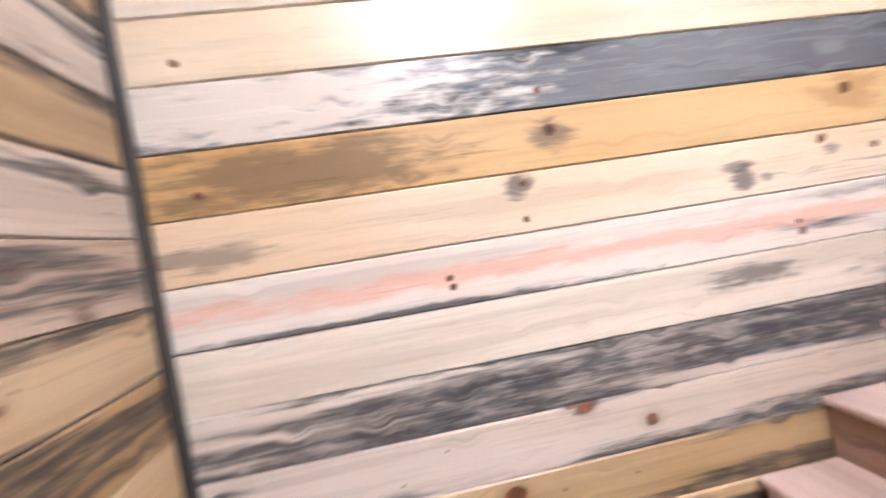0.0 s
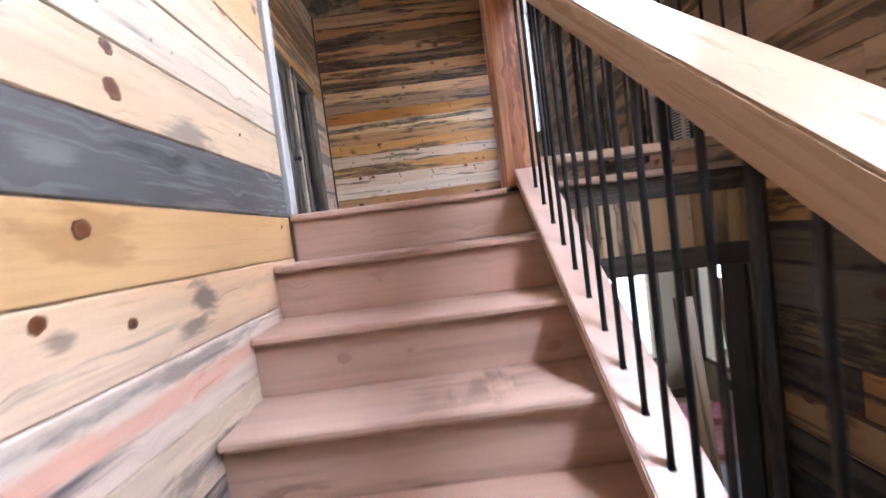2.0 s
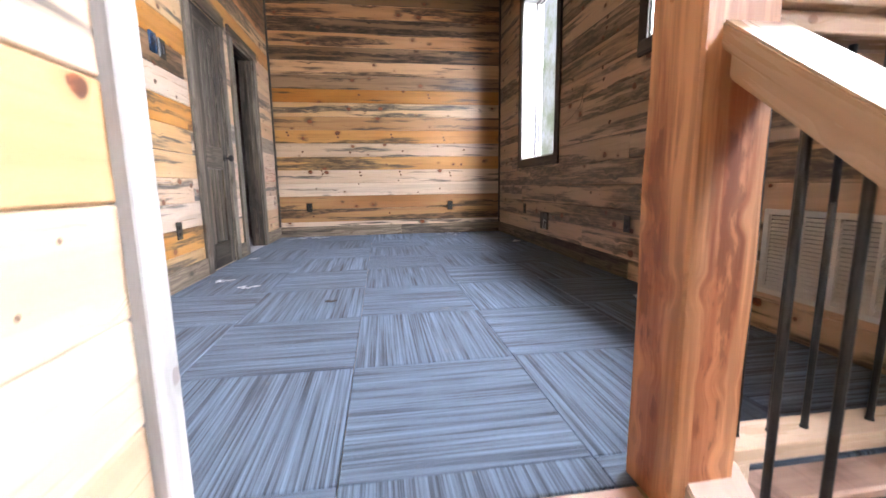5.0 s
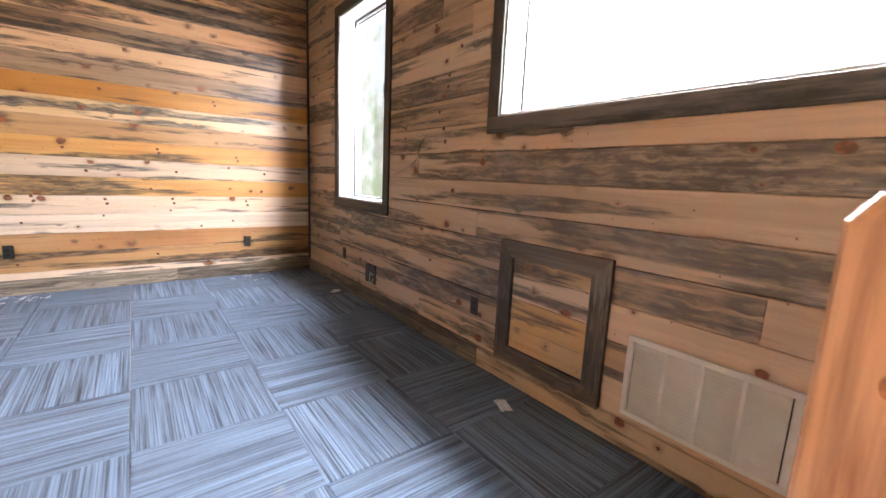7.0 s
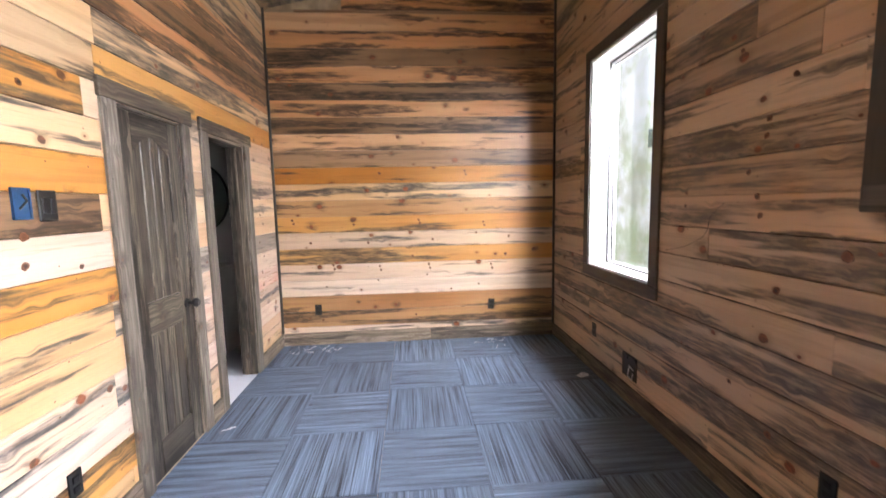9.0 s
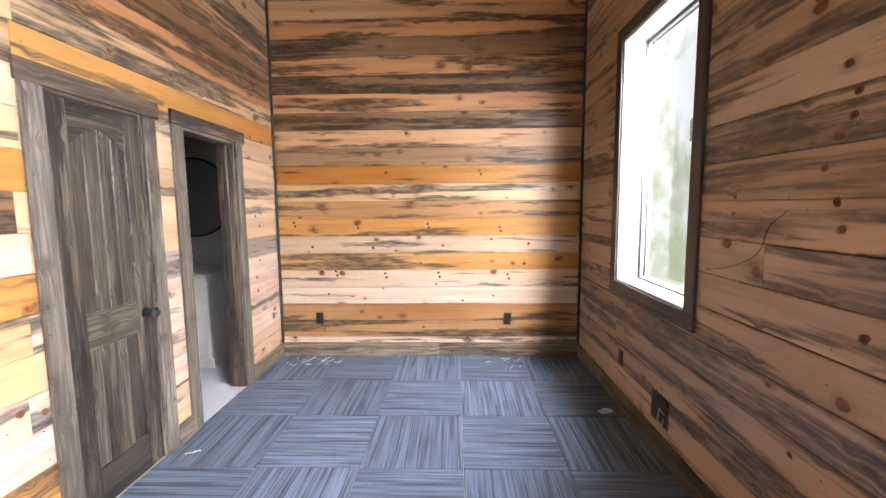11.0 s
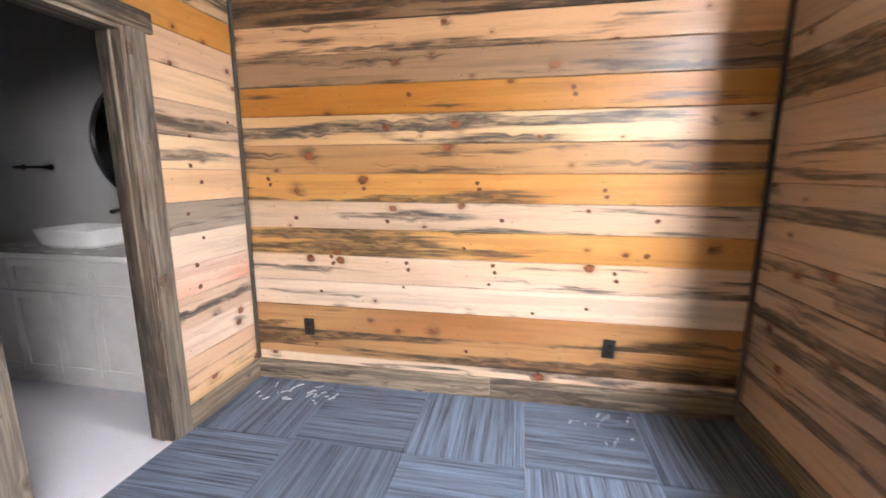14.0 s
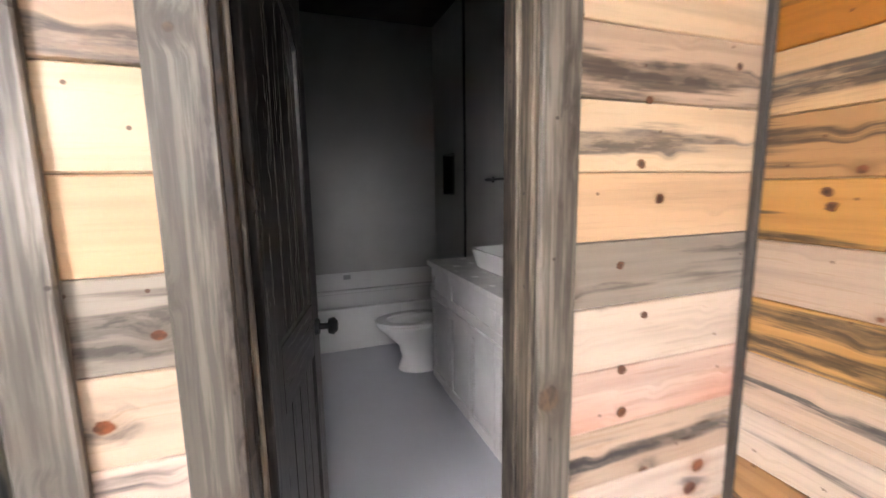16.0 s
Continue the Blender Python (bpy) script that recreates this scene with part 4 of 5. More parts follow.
tagged(board("corner_trim", XR - 0.024, XR - 0.001, YB + 0.001, YB + 0.026, 0.0, TOPR, barn_dark_up), "dark corner trim by the landing", "trim", kind="structure")
tagged(board("corner_board", -0.012, 0.020, -0.008, 0.062, 0.001, ceil_z(0), corner_wood), "whitewashed corner board at the head of the stairs", "trim", kind="structure")
tagged(board("corner_board", -0.11, -0.013, 0.046, 0.062, 0.001, ceil_z(-0.1), corner_wood), "whitewashed end board of the stair wall", "trim", kind="structure")

# ---- wall fittings ----
def outlet(m):
    ob = thing("outlet", "black duplex outlet set in the plank wall", "outlet", m, "outlets")
    part("plate", centred(0.070, 0.008, 0.115, 0.003), black_plastic, ob)
    for z in (-0.021, 0.021):
        part("socket", box(-0.017, 0.017, -0.008, -0.003, z - 0.014, z + 0.014, 0.004, 2), black_iron, ob)
    return ob


first = outlet(pose(-0.572, YF - 0.004, 0.38))
copy_thing(first, pose(1.300, YF - 0.004, 0.375, 0, 4, 0))
copy_thing(first, pose(XR - 0.004, 3.984, 0.37, 0, 0, -90))
copy_thing(first, pose(XR - 0.004, 1.958, 0.37, 0, 0, -90))
copy_thing(first, pose(XL + 0.004, 2.300, 0.375, 0, 0, 90))
sw = thing("light_switch", "black double rocker switch on the pine wall", "switch", pose(XL + 0.004, 2.335, 1.512, 0, 0, 90))
part("plate", centred(0.082, 0.008, 0.120, 0.003), black_plastic, sw)
for x in (-0.018, 0.018):
    part("rocker", box(x - 0.012, x + 0.012, -0.009, -0.003, -0.032, 0.032, 0.003), black_iron, sw)
jb = thing("junction_box", "open blue electrical box in the pine wall", "electrical box", pose(XL + 0.004, 2.226, 1.520, 0, 0, 90))
bm = bmesh.new()
for q in ((-0.036, 0.036, 0.052, 0.058), (-0.036, 0.036, -0.058, -0.052), (-0.036, -0.030, -0.052, 0.052), (0.030, 0.036, -0.052, 0.052)):
    box(q[0], q[1], -0.006, 0.004, q[2], q[3], 0, 1, bm)
part("rim", bm, blue_plastic, jb)
part("back", box(-0.030, 0.030, 0.0, 0.003, -0.052, 0.052), blue_plastic, jb)
bm = bmesh.new()
tube(bm, (-0.01, -0.002, -0.02), (0.012, -0.012, 0.01), 0.004, 6)
tube(bm, (0.012, -0.012, 0.01), (0.004, -0.004, 0.035), 0.004, 6)
part("wire", bm, black_plastic, jb)
hb = thing("recessed_box", "open black wall box with a bent metal bracket", "electrical box", pose(XR - 0.004, 3.39, 0.277, 0, 0, -90))
bm = bmesh.new()
for q in ((-0.095, 0.095, 0.075, 0.085), (-0.095, 0.095, -0.085, -0.075), (-0.095, -0.085, -0.075, 0.075), (0.085, 0.095, -0.075, 0.075)):
    box(q[0], q[1], -0.008, 0.003, q[2], q[3], 0.002, 1, bm)
part("rim", bm, barn_dark, hb)
part("back", box(-0.085, 0.085, -0.002, 0.002, -0.075, 0.075), black_plastic, hb)
bm = bmesh.new()
box(0.01, 0.075, -0.014, -0.011, -0.07, -0.062, 0, 1, bm)
box(0.01, 0.018, -0.016, -0.011, -0.07, 0.02, 0, 1, bm)
box(0.067, 0.075, -0.016, -0.011, -0.07, -0.01, 0, 1, bm)
box(0.01, 0.07, -0.016, -0.011, 0.012, 0.022, 0, 1, bm)
part("bracket", bm, steel, hb, "bent galvanized bracket", pose(0, 0, 0, 0, 14, 0))

# access panel framed in grey boards
ap = thing("access_panel", "plank access panel framed in grey mitred boards", "panel", pose(XR, 1.39, 0.48, 0, 0, -90))
hw, hh, b = 0.348, 0.357, 0.097
def mitred(pts):
    return prism(pts, -0.024, -0.001)
for pts, mat in (([(-hw, -hh), (hw, -hh), (hw - b, -hh + b), (-hw + b, -hh + b)], barn), ([(-hw, hh), (-hw + b, hh - b), (hw - b, hh - b), (hw, hh)], barn),
                 ([(-hw, -hh), (-hw + b, -hh + b), (-hw + b, hh - b), (-hw, hh)], barn_up), ([(hw, -hh), (hw, hh), (hw - b, hh - b), (hw - b, -hh + b)], barn_up)):
    part("frame_board", mitred(pts), mat, ap, "grey frame board")
for i, (z0, z1, mat) in enumerate(((-0.26, -0.13, cream), (-0.13, 0.03, clear_honey), (0.03, 0.18, tan), (0.18, 0.26, cream))):
    board("panel_board", -hw + b + 0.001, hw - b - 0.001, -0.006, -0.001, z0 + 0.001, z1 - 0.001, mat, ap)

# return-air grille
rg = thing("air_grille", "white enamelled return-air grille with louvres", "grille", pose(XR, 0.638, 0.347, 0, 0, -90))
gw, gh = 0.298, 0.183
bm = bmesh.new()
for q in ((-gw, gw, gh - 0.024, gh), (-gw, gw, -gh, -gh + 0.024), (-gw, -gw + 0.024, -gh + 0.024, gh - 0.024), (gw - 0.024, gw, -gh + 0.024, gh - 0.024)):
    box(q[0], q[1], -0.018, -0.001, q[2], q[3], 0.002, 1, bm)
part("frame", bm, grille_white, rg)
# flat black sheet: shade of the air opening, put in as colour
part("duct", box(-gw + 0.02, gw - 0.02, -0.002, 0.0, -gh + 0.02, gh - 0.02), black_plastic, rg, "black sheet for the unlit depth behind the louvres")
inner = 2 * (gw - 0.024) / 4
for c in range(4):
    a = -gw + 0.024 + inner * c
    if c:
        part("mullion", box(a - 0.006, a + 0.006, -0.017, -0.001, -gh + 0.024, gh - 0.024), grille_white, rg)
    bm = bmesh.new()
    for i in range(19):
        z = -gh + 0.027 + i * (2 * gh - 0.052) / 19
        slat = []
        for x in (a + 0.006, a + inner - 0.006):
            slat += [bm.verts.new((x, -0.0165, z)), bm.verts.new((x, -0.0165, z + 0.0018)), bm.verts.new((x, -0.0035, z + 0.0128)), bm.verts.new((x, -0.0035, z + 0.011))]
        for k in range(4):
            bm.faces.new((slat[k], slat[(k + 1) % 4], slat[4 + (k + 1) % 4], slat[4 + k]))
        bm.faces.new(slat[:4]), bm.faces.new(slat[7:3:-1])
    part("louvres", bm, grille_white, rg)

# ---- bathroom ----
BX, BY0, BY1, BZ = -4.30, 3.50, 5.20, 2.95
bath_far = wall_slab("bath_wall_far", "y", BX - 0.12, BX, BY0 - 0.1, BY1 + 0.1, 0.0, BZ + 0.1, [], bath_wall, "pale grey-green bathroom wall panel")
NI = (-4.03, -3.74, 1.30, 1.68)
bath_side = wall_slab("bath_wall_side", "x", BY1, BY1 + 0.12, BX, XL - 0.12, 0.0, BZ + 0.1, [NI], bath_wall, "pale grey bathroom wall behind the vanity")
part("niche_back", box(NI[0] - 0.01, NI[1] + 0.01, BY1 + 0.09, BY1 + 0.10, NI[2] - 0.01, NI[3] + 0.01), black_plastic, bath_side, "dark shower niche")
bm = bmesh.new()
for q in ((NI[0], NI[1], NI[2], NI[2] + 0.008), (NI[0], NI[1], NI[3] - 0.008, NI[3]), (NI[0], NI[0] + 0.008, NI[2], NI[3]), (NI[1] - 0.008, NI[1], NI[2], NI[3])):
    box(q[0], q[1], BY1 - 0.004, BY1 + 0.09, q[2], q[3], 0, 1, bm)
part("niche_trim", bm, black_plastic, bath_side)
wall_slab("bath_wall_near", "x", BY0 - 0.12, BY0, BX, XL - 0.12, 0.0, BZ + 0.1, [], bath_wall, "pale grey bathroom wall")
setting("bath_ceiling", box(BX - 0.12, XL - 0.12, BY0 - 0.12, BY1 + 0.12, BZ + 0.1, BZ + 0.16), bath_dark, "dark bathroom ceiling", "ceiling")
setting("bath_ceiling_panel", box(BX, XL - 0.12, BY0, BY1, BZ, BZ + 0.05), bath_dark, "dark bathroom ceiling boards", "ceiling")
setting("bath_floor", box(BX - 0.1, XL - 0.121, BY0 - 0.1, BY1 + 0.1, -0.2, -0.002), bath_floor, "pale blue-grey vinyl bathroom floor", "floor")
setting("threshold", box(XL - 0.125, XL - 0.004, D2[0] + 0.019, D2[1] - 0.019, -0.03, -0.001, 0.003), bath_floor, "pale vinyl strip in the bathroom doorway", "floor")
tagged(part("surround_trim", box(-3.50, -3.475, BY1 - 0.012, BY1, 0.40, BZ - 0.001), black_plastic), "black edge trim of the shower surround", "trim", kind="structure")

tub = thing("bathtub", "white alcove bathtub with a plain apron", "bathtub", pose(0, 0, 0))
tx0, tx1, ty0, ty1, th = BX + 0.003, -3.60, BY0 + 0.003, BY1 - 0.003, 0.37
bm = bmesh.new()
box(tx1 - 0.03, tx1, ty0, ty1, 0.0, th - 0.03, 0.006, 2, bm)
part("apron", bm, porcelain, tub)
bm = bmesh.new()
for q in ((tx0, tx1 + 0.012, ty0, ty0 + 0.09), (tx0, tx1 + 0.012, ty1 - 0.09, ty1), (tx0, tx0 + 0.07, ty0 + 0.09, ty1 - 0.09), (tx1 - 0.06, tx1 + 0.012, ty0 + 0.09, ty1 - 0.09)):
    box(q[0], q[1], q[2], q[3], th - 0.03, th, 0.008, 2, bm)
part("rim", bm, porcelain, tub)
bm = bmesh.new()
box(tx0 + 0.07, tx1 - 0.06, ty0 + 0.09, ty1 - 0.09, 0.05, 0.06, 0, 1, bm)
for q in ((tx0 + 0.07, tx0 + 0.08, ty0 + 0.09, ty1 - 0.09), (tx1 - 0.07, tx1 - 0.06, ty0 + 0.09, ty1 - 0.09), (tx0 + 0.08, tx1 - 0.07, ty0 + 0.09, ty0 + 0.1), (tx0 + 0.08, tx1 - 0.07, ty1 - 0.1, ty1 - 0.09)):
    box(q[0], q[1], q[2], q[3], 0.06, th - 0.029, 0, 1, bm)
part("basin", bm, porcelain, tub)
part("flange", box(tx0 - 0.001, tx0 + 0.012, ty0, ty1, th, th + 0.17, 0.003), porcelain, tub)
bm = bmesh.new()
box(tx0 + 0.012, tx0 + 0.014, 4.21, 4.28, th + 0.10, th + 0.145, 0, 1, bm)
tagged(part("tub_label", bm, tub_paper), "small paper label on the tub flange", "label")

wc = thing("toilet", "white porcelain toilet with an oval bowl", "toilet", pose(-3.06, 0, 0))
def oval(rings, cy0):
    bm = bmesh.new()
    loops = []
    for z, rx, ry, cy in rings:
        loops.append([bm.verts.new((rx * math.cos(2 * math.pi * i / 28), cy + ry * math.sin(2 * math.pi * i / 28), z)) for i in range(28)])
    for a, b2 in zip(loops, loops[1:]):
        for i in range(28):
            bm.faces.new((a[i], a[(i + 1) % 28], b2[(i + 1) % 28], b2[i]))
    bm.faces.new(loops[0][::-1]), bm.faces.new(loops[-1])
    for f in bm.faces:
        f.smooth = True
    return bm
part("bowl", oval([(0.0, 0.115, 0.20, 4.66), (0.02, 0.118, 0.205, 4.66), (0.10, 0.100, 0.185, 4.67), (0.20, 0.105, 0.20, 4.66), (0.29, 0.15, 0.25, 4.62), (0.355, 0.182, 0.285, 4.59), (0.38, 0.186, 0.29, 4.59), (0.383, 0.135, 0.225, 4.59), (0.34, 0.12, 0.20, 4.59), (0.24, 0.06, 0.10, 4.62)], 0), porcelain, wc)
bm = bmesh.new()
outer = [(0.188 * math.cos(a), 4.588 + 0.293 * math.sin(a)) for a in [2 * math.pi * i / 32 for i in range(32)]]
holes = [(0.125 * math.cos(a), 4.575 + 0.205 * math.sin(a)) for a in [2 * math.pi * i / 32 for i in range(32)]]
lo = [[bm.verts.new((x, y, z)) for x, y in ring] for z in (0.386, 0.402) for ring in (outer, holes)]
for i in range(32):
    j = (i + 1) % 32
    bm.faces.new((lo[0][i], lo[0][j], lo[1][j], lo[1][i])), bm.faces.new((lo[2][i], lo[3][i], lo[3][j], lo[2][j]))
    bm.faces.new((lo[0][i], lo[2][i], lo[2][j], lo[0][j])), bm.faces.new((lo[1][i], lo[1][j], lo[3][j], lo[3][i]))
part("seat", bm, porcelain, wc)
part("neck", box(-0.11, 0.11, 4.80, 5.10, 0.0, 0.385, 0.02, 3), porcelain, wc)
part("tank", box(-0.20, 0.20, 4.98, 5.197, 0.386, 0.72, 0.025, 3), porcelain, wc)
part("tank_lid", box(-0.21, 0.21, 4.97, 5.198, 0.721, 0.755, 0.012, 3), porcelain, wc)

van = thing("vanity_cabinet", "pale grey shaker vanity cabinet with doors and drawers", "cabinet", pose(0, 0, 0))
vx0, vx1, vy = -2.66, -1.46, 4.60
part("carcass", box(vx0, vx1, vy + 0.02, BY1 - 0.002, 0.10, 0.868, 0.002), vanity_paint, van)
part("toe_kick", box(vx0 + 0.01, vx1 - 0.01, vy + 0.07, BY1 - 0.01, 0.0, 0.099), vanity_paint, van)
def shaker(x0, x1, z0, z1, name):
    bm, f = bmesh.new(), 0.05
    for q in ((x0, x1, z0, z0 + f), (x0, x1, z1 - f, z1), (x0, x0 + f, z0 + f, z1 - f), (x1 - f, x1, z0 + f, z1 - f)):
        box(q[0], q[1], vy, vy + 0.019, q[2], q[3], 0.0015, 1, bm)
    box(x0 + f, x1 - f, vy + 0.010, vy + 0.019, z0 + f, z1 - f, 0, 1, bm)
    return part(name, bm, vanity_paint, van)
w = (vx1 - vx0) / 4
for i in range(4):
    shaker(vx0 + w * i + 0.003, vx0 + w * (i + 1) - 0.003, 0.115, 0.655, "door")
for a, b3 in ((0, 1), (1, 3), (3, 4)):
    shaker(vx0 + w * a + 0.003, vx0 + w * b3 - 0.003, 0.665, 0.858, "drawer")
tagged(part("countertop", box(vx0 - 0.015, vx1 + 0.015, vy - 0.025, BY1 - 0.001, 0.869, 0.902, 0.004, 2), counter_white), "white stone countertop on the bathroom vanity", "countertop")
sink = thing("vessel_sink", "white rectangular vessel sink on the countertop", "sink", pose(-2.08, 4.90, 0.902))
bm = bmesh.new()
sections = []
for z, hx, hy in ((0.0, 0.20, 0.14), (0.02, 0.225, 0.165), (0.115, 0.25, 0.19), (0.122, 0.247, 0.187), (0.120, 0.235, 0.175), (0.04, 0.205, 0.145), (0.025, 0.16, 0.10)):
    loop = []
    for i in range(32):
        a = 2 * math.pi * i / 32
        c, s2 = math.cos(a), math.sin(a)
        loop.append(bm.verts.new((hx * math.copysign(abs(c) ** 0.35, c), hy * math.copysign(abs(s2) ** 0.35, s2), z)))
    sections.append(loop)
for p, q in zip(sections, sections[1:]):
    for i in range(32):
        bm.faces.new((p[i], p[(i + 1) % 32], q[(i + 1) % 32], q[i]))
bm.faces.new(sections[0][::-1]), bm.faces.new(sections[-1])
part("basin", bm, porcelain, sink)
fa = thing("faucet", "tall matte black vessel faucet", "faucet", pose(-1.96, 5.12, 0.902))
bm = bmesh.new()
tube(bm, (0, 0, 0), (0, 0, 0.26), 0.022, 14)
part("body", bm, black_iron, fa)
bm = bmesh.new()
tube(bm, (0, 0, 0.235), (0, -0.14, 0.215), 0.013, 12)
part("spout", bm, black_iron, fa)
bm = bmesh.new()
tube(bm, (0, 0, 0.262), (0.0, 0.0, 0.285), 0.014, 12)
tube(bm, (0, 0, 0.28), (0.05, 0.02, 0.30), 0.005, 8)
part("handle", bm, black_iron, fa)
mi = thing("round_mirror", "round mirror in a thin black frame", "mirror", pose(-1.88, BY1, 1.60, 90, 0, 0))
part("glass", lathe([(0.385, 0.004), (0.385, 0.012)], 48), mirror_glass, mi)
bm = bmesh.new()
ra = [[bm.verts.new((r * math.cos(2 * math.pi * i / 48), r * math.sin(2 * math.pi * i / 48), z)) for i in range(48)] for r, z in ((0.384, 0.001), (0.404, 0.001), (0.404, 0.024), (0.384, 0.024))]
for k in range(4):
    for i in range(48):
        bm.faces.new((ra[k][i], ra[k][(i + 1) % 48], ra[(k + 1) % 4][(i + 1) % 48], ra[(k + 1) % 4][i]))
part("frame", bm, black_iron, mi)
tb = thing("towel_bar", "short black towel bar on the bathroom wall", "towel bar", pose(-2.82, BY1, 1.42))
bm = bmesh.new()
tube(bm, (-0.15, -0.055, 0), (0.15, -0.055, 0), 0.009, 10)
part("bar", bm, black_iron, tb)
for x in (-0.13, 0.13):
    bm = bmesh.new()
    tube(bm, (x, -0.001, 0), (x, -0.055, 0), 0.012, 10)
    tube(bm, (x, -0.001, 0), (x, -0.008, 0), 0.022, 14)
    part("bracket", bm, black_iron, tb)
tagged(part("stick", tube(bmesh.new(), (-1.20, 3.74, 0.004), (-1.07, 3.81, 0.004), 0.004, 6), barn_dark), "thin dark sliver on the bathroom floor", "debris")

# ---- scraps of clear wrap on the carpet ----
def scrap(x, y, seed, n, reach):
    rng = random.Random(seed)
    bm = bmesh.new()
    for _ in range(n):
        cx, cy, a = rng.uniform(-reach, reach), rng.uniform(-0.4, 0.4) * reach, rng.uniform(0, math.pi)
        l, w, h = rng.uniform(0.008, 0.035), rng.uniform(0.0012, 0.0035), rng.uniform(0.003, 0.012)
        rows = []
        for i in range(5):
            s = (i / 4 - 0.5) * 2 * l
            z = 0.001 + h * abs(noise.noise(Vector((seed + s * 60, cx * 30, 0))))
            rows.append([bm.verts.new((cx + s * math.cos(a) - k * w * math.sin(a), cy + s * math.sin(a) + k * w * math.cos(a), z + 0.002 * k)) for k in (-1, 1)])
        for p, q in zip(rows, rows[1:]):
            bm.faces.new((p[0], p[1], q[1], q[0]))
    ob = part("plastic_scrap", bm, plastic_scrap_mat, m=pose(x, y, 0.0))
    return tagged(ob, "bits of shiny clear plastic wrap on the carpet", "scrap", "plastic scraps", "stuff")


plastic_scrap_mat = plain("shiny_wrap", (0.62, 0.65, 0.69), 0.10, 0, 0.1, 30)
for x, y, n, reach in ((-0.58, 4.84, 36, 0.26), (1.26, 4.88, 20, 0.18), (1.30, 4.70, 5, 0.10), (-0.80, 2.42, 8, 0.08), (-0.55, 2.20, 7, 0.07), (-0.82, 3.36, 5, 0.05)):
    scrap(x, y, int(100 + 10 * x + y), n, reach)

for seed, (x, y, turn) in enumerate(((1.875, 3.885, 20), (1.79, 1.45, 70))):
    bm = bmesh.new()
    bmesh.ops.create_grid(bm, x_segments=9, y_segments=6, size=0.5, matrix=Matrix.Diagonal((0.11, 0.065, 1, 1)))
    for v in bm.verts:
        lump = noise.noise(Vector((v.co.x * 38 + seed * 9, v.co.y * 45, seed)))
        v.co.z = 0.002 + 0.026 * abs(lump)
        v.co.x += 0.008 * noise.noise(v.co * 60 + Vector((3, seed, 0)))
        v.co.y += 0.008 * noise.noise(v.co * 60 + Vector((seed, 7, 0)))
    tagged(part("crumpled_wrap", bm, plastic_scrap_mat, m=pose(x, y, 0.0, 0, 0, turn)), "crumpled piece of clear plastic wrap on the carpet", "scrap", "plastic scraps")

cable = bpy.data.curves.new("wire", "CURVE")
cable.dimensions, cable.bevel_depth = "3D", 0.0016
run = cable.splines.new("BEZIER")
run.bezier_points.add(4)
for p, (y, z) in zip(run.bezier_points, ((2.565, 1.460), (2.650, 1.390), (2.683, 1.304), (2.789, 1.238), (3.020, 1.172))):
    p.co, p.handle_left_type, p.handle_right_type = (XR - 0.003, y, z), "AUTO", "AUTO"
cable.materials.append(barn_dark)
tagged(new("wire", cable), "thin dark wire hanging loosely on the planks", "wire")
bm = bmesh.new()
for k in range(5):
    tube(bm, (0.012 * k - 0.03, 0.008 * math.sin(k * 2.1), 0.003), (0.012 * k - 0.012, 0.012 * math.cos(k * 1.7), 0.006), 0.005, 6, 0.003)
tagged(part("wood_crumb", bm, barn_dark, m=pose(0.05, 1.72, 0.002)), "dark splinters of wood on the carpet", "debris", kind="stuff")

# ---- carpet tiles ----
TX, TY, TS = 0.832, 4.42, 0.60
for i in range(-3, 3):
    for j in range(-8, 2):
        x0, x1 = max(TX + TS * i, XL - 0.018), min(TX + TS * (i + 1), XR + 0.016)
        y0, y1 = max(TY + TS * j, 0.120), min(TY + TS * (j + 1), YF + 0.016)
        if x1 - x0 < 0.02 or y1 - y0 < 0.02:
            continue
        turned = (i + j) % 2 == 1
        mid = pose((x0 + x1) / 2, (y0 + y1) / 2, -0.006, 0, 0, 90 if turned else 0)
        lx, ly = (y1 - y0, x1 - x0) if turned else (x1 - x0, y1 - y0)
        part("carpet_tile", centred(lx - 0.002, ly - 0.002, 0.012, 0.002), carpet, floor, "", mid)

# ---- plank walls, board by board ----
def far_rows(row, at, n):
    kinds = (pale, rust, rust, pale, pale, honey_dark, ashy, honey, rust, cream, amber, umber, rosy, umber, rosy, umber, rosy, umber, rosy, rosy, umber, rosy, umber, rosy)
    return kinds[row % len(kinds)]


def left_rows(row, at, n):
    by_stairs = (flush, tawny, honey, ashy, pale, cream, cream, honey, ashy, umber, honey, cream, honey, streak, cream, honey, streak, rosy, cream, honey)
    by_doors = (cream, cream, tan, flush, ashy, flush, pale, greyed, peach, peach, drift, peach, tan, honey, cream, rosy, umber, rosy, streak, cream)
    return (by_stairs if at < 2.9 else by_doors)[row % 20]


def right_rows(row, at, n):
    kinds = (drift, tan, drift, tan, drift, drift, tan, drift, tan, tan, drift, tan, tan, drift, tan, drift, tan)
    return kinds[(row + (n if row % 3 == 0 else 0)) % len(kinds)]


def stair_rows(row, at, n):
    k = round((stair_seams[row] + 0.01) / 0.16)
    near = {-1: stair_honey, 0: stair_steel, -2: stair_peach, -3: stair_flush, -4: stair_fair, -5: ashy, -6: ashy, -7: tawny, 1: stair_cream, 2: stair_plain, 3: stair_plain}
    return near.get(k, (cream, pale, streak, cream, pale)[row % 5])


def mixed_rows(row, at, n):
    kinds = (tawny, cream, ashy, pale, tawny, pale, cream)
    return kinds[(row + n) % 7]


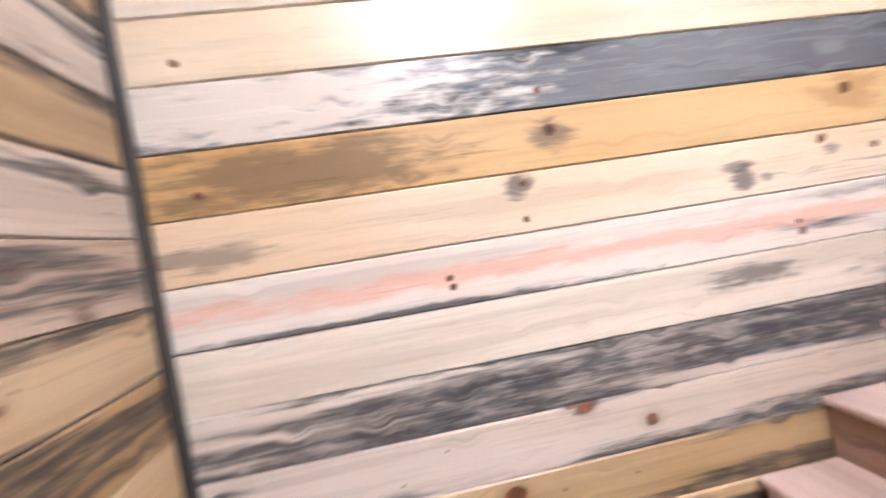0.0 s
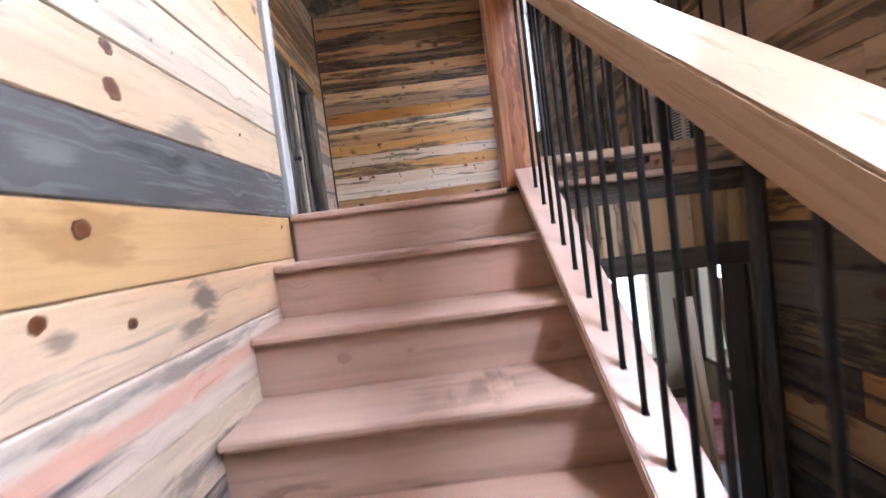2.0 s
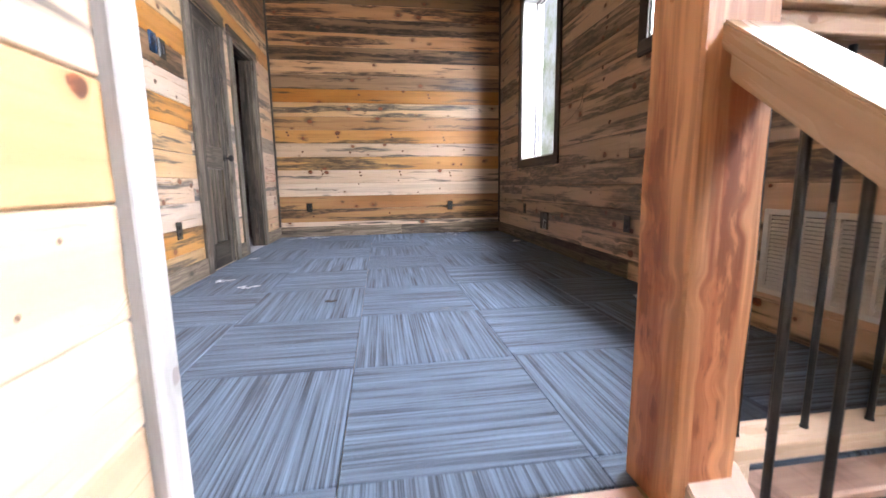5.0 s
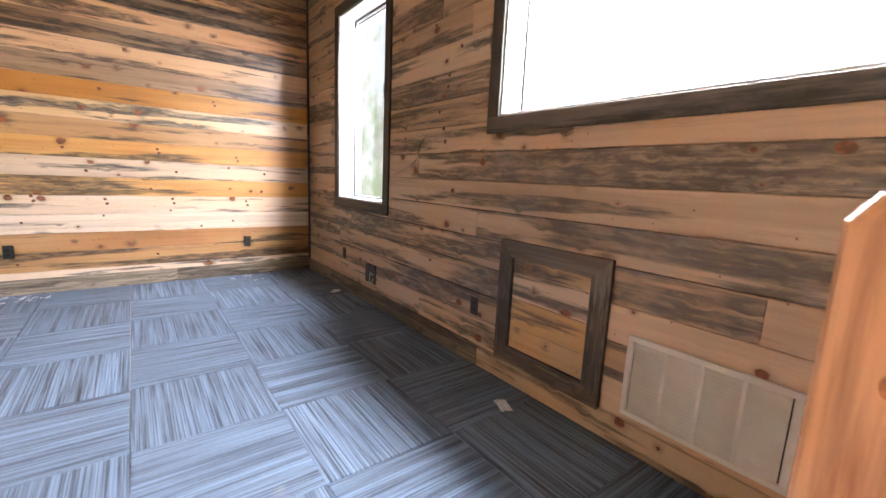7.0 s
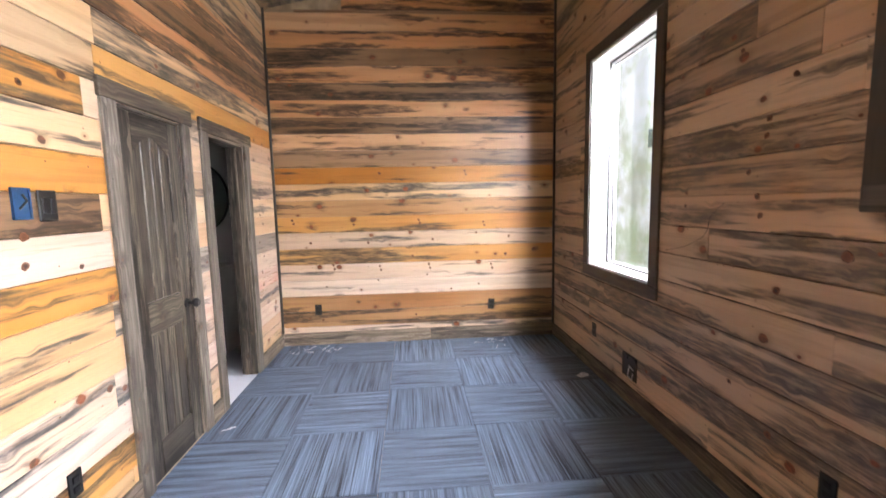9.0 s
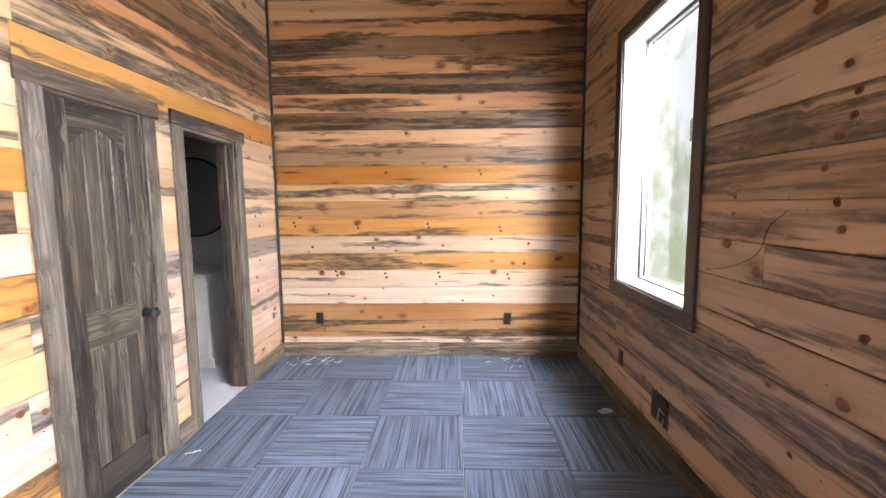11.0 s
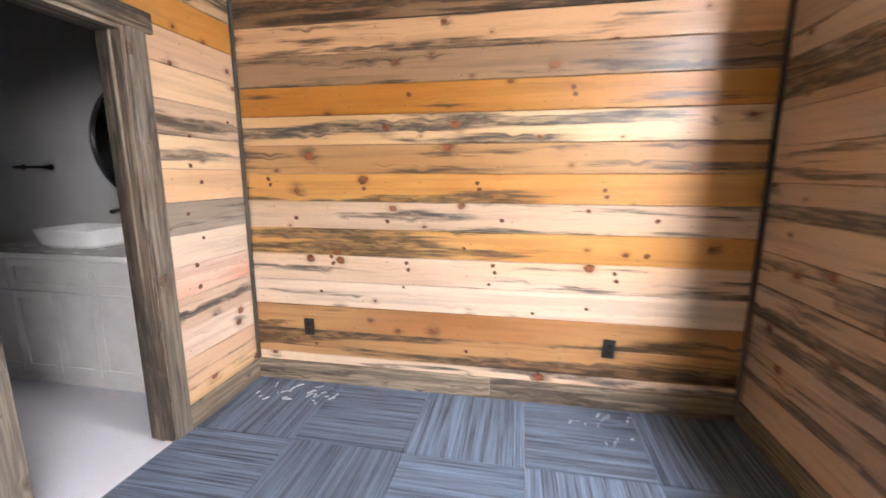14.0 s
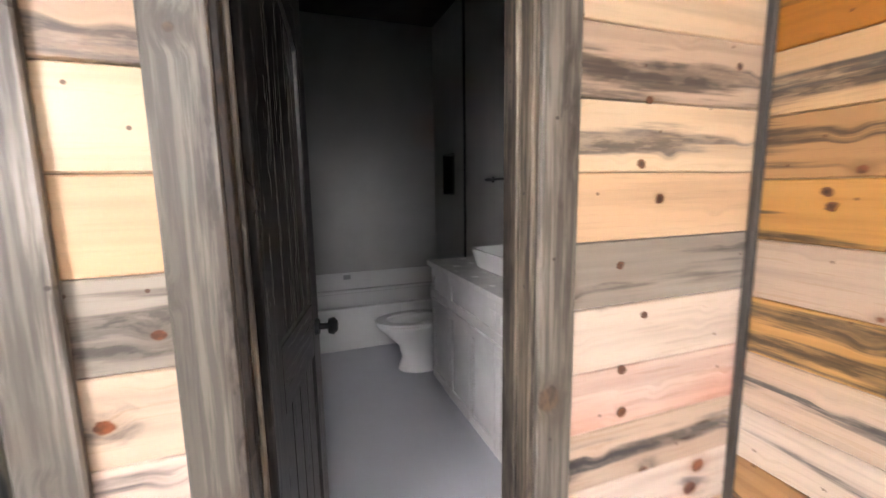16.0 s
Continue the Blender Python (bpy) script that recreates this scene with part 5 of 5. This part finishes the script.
# mostly dark boards: the lower stairwell's shade is in their tone
def shaded_rows(row, at, n):
    kinds = (slate, streak, slate, slate, rosy)
    return kinds[(row + n) % 5]


plank_rows(wall_far, "x", YF, -1, XL, XR, [0.02] + seams_from(0.19, 0.169, 0.13, 3.43)[0:] + [3.60, 3.76, 3.92, 4.06], lambda r, a, n: far_rows(r - 1, a, n), rng=random.Random(5), joint=(9, 10),
           ends=lambda z: (max(XL, XL + (z + 0.08 - 3.43) / 0.213), XR))
plank_rows(wall_left, "y", XL, 1, 0.17, YF - 0.001, seams_from(0.212, 0.169, 0.02, 3.43), left_rows, [D1, D2], random.Random(6), joint=(2.4, 2.55))
plank_rows(wall_right, "y", XR, -1, YB, YF - 0.001, seams_from(0.122, 0.1725, 0.0, TOPR - 0.005), right_rows, [W1, W2, W3], random.Random(7), joint=(2.4, 5.6))
stair_seams = seams_from(-0.01, 0.16, LAND + 0.001, ceil_z(0))
plank_rows(wall_stair, "y", 0.0, 1, YB + 0.001, 0.0, stair_seams, stair_rows, rng=random.Random(3), joint=(9, 10))
plank_rows(wall_back, "x", YB, 1, 0.001, XR - 0.001, seams_from(-0.04, 0.16, LAND + 0.001, ceil_z(0)) + [3.80, 3.95, 4.05], mixed_rows, rng=random.Random(9),
           ends=lambda z: (max(0.001, XL + (z + 0.08 - 3.43) / 0.213), XR))
plank_rows(wall_return, "x", 0.178, 1, XL + 0.001, -0.12, seams_from(0.19, 0.169, 0.02, 3.43), mixed_rows, rng=random.Random(10))
plank_rows(lower_far, "x", LY, -1, -0.019, LX - 0.001, seams_from(-0.55, 0.17, LOW + 0.002, -0.43), lambda r, a, n: (cream, pale, tawny)[(r + n) % 3], [LW], random.Random(12), thick=0.016)
plank_rows(wall_lower, "y", 1.93, -1, YB + 0.001, 0.048, seams_from(-0.1, 0.17, LOW, -0.03), shaded_rows, rng=random.Random(11))
for row in PLANKS:
    lay_planks(*row)

# ---- knots in the planks ----
def knot_mesh(seed):
    """A ragged oval of radius one in x and z, hardly domed along y."""
    rng = random.Random(seed)
    outline = [(rng.uniform(0.82, 1.1) * math.cos(i * math.pi / 8), rng.uniform(0.72, 0.98) * math.sin(i * math.pi / 8)) for i in range(16)]
    verts = [(x, -0.0022, z) for x, z in outline] + [(x * 0.9, 0.0004, z * 0.9) for x, z in outline] + [(0.0, 0.0012, 0.0)]
    faces = [(i, (i + 1) % 16, (i + 1) % 16 + 16, i + 16) for i in range(16)] + [(i + 16, (i + 1) % 16 + 16, 32) for i in range(16)]
    me = bpy.data.meshes.new("knot")
    me.from_pydata(verts, [], faces)
    me.materials.append(knot_wood)
    return me


KNOTS = [knot_mesh(k) for k in range(5)]


def knots_on(wall, axis, plane, sign, spots, seed):
    rng = random.Random(seed)
    turn = {("x", -1): 180, ("x", 1): 0, ("y", 1): -90, ("y", -1): 90}[(axis, sign)]
    for along, up, r in spots:
        ob = new("knot", rng.choice(KNOTS))
        ob.parent = wall
        here = pose(along if axis == "x" else plane, plane if axis == "x" else along, up, 0, 0, turn)
        ob.matrix_basis = here @ pose(0, 0, 0, 0, rng.uniform(-40, 40), 0) @ Matrix.Diagonal((r, 1.0, r, 1.0))


knots_on(wall_stair, "y", 0.0, 1, ((-1.869, -0.069, 0.021), (-2.762, -0.118, 0.013), (-0.96, -0.058, 0.021), (-1.963, -0.2, 0.011), (-1.967, -0.294, 0.011), (-1.06, -0.195, 0.017),
                                   (-0.885, -0.233, 0.014), (-2.193, -0.413, 0.011), (-2.187, -0.437, 0.012), (-1.165, -0.42, 0.010), (-1.157, -0.45, 0.014), (-0.838, 0.292, 0.017),
                                   (-0.840, 0.212, 0.025), (-0.322, 0.244, 0.006), (-0.086, -0.048, 0.009), (-2.763, 0.199, 0.011), (-1.887, 0.037, 0.012)), 1)
FAR_PAIRS = ((-0.793, 1.322), (-0.173, 1.301), (0.524, 1.301), (1.221, 1.265), (-0.394, 0.836), (0.097, 0.813), (0.623, 0.818), (1.303, 0.798), (1.026, 1.808))
knots_on(wall_far, "x", YF, -1, [(x + 0.012 * k, z + (0.018 if z > 1 else 0.021) * (1 - 2 * k), 0.015) for x, z in FAR_PAIRS for k in (0, 1)], 2)
knots_on(wall_far, "x", YF, -1, ((-0.617, 1.099, 0.017), (-0.017, 1.088, 0.017), (0.669, 1.107, 0.016), (1.142, 1.169, 0.015), (1.501, 1.12, 0.016), (0.602, 0.724, 0.012), (-0.473, 0.627, 0.013),
                                 (0.862, 0.56, 0.013), (1.164, 0.606, 0.013), (0.127, 1.815, 0.018), (1.463, 0.926, 0.020), (0.45, 0.936, 0.014), (-0.528, 0.265, 0.014), (0.076, 0.681, 0.011), (0.47, 0.29, 0.015)), 3)
knots_on(wall_left, "y", XL, 1, ((4.918, 1.672, 0.013), (4.613, 1.57, 0.013), (4.597, 1.416, 0.015), (4.664, 1.327, 0.016), (4.547, 1.162, 0.013), (4.635, 1.021, 0.013), (4.568, 0.878, 0.017),
                                 (4.575, 0.755, 0.018), (2.225, 1.40, 0.022), (2.215, 1.292, 0.019), (2.47, 1.253, 0.015), (2.283, 1.962, 0.017), (2.549, 0.67, 0.022)), 4)
knots_on(wall_right, "y", XR, -1, ((1.965, 1.268, 0.026), (2.244, 1.084, 0.020), (2.372, 1.491, 0.018), (2.35, 1.405, 0.018), (2.854, 1.518, 0.014), (2.859, 1.445, 0.014), (2.342, 1.755, 0.016),
                                   (2.333, 1.826, 0.016), (2.219, 1.979, 0.016), (2.502, 2.166, 0.015), (2.427, 1.603, 0.017), (2.236, 0.429, 0.022), (2.472, 0.575, 0.014)), 5)
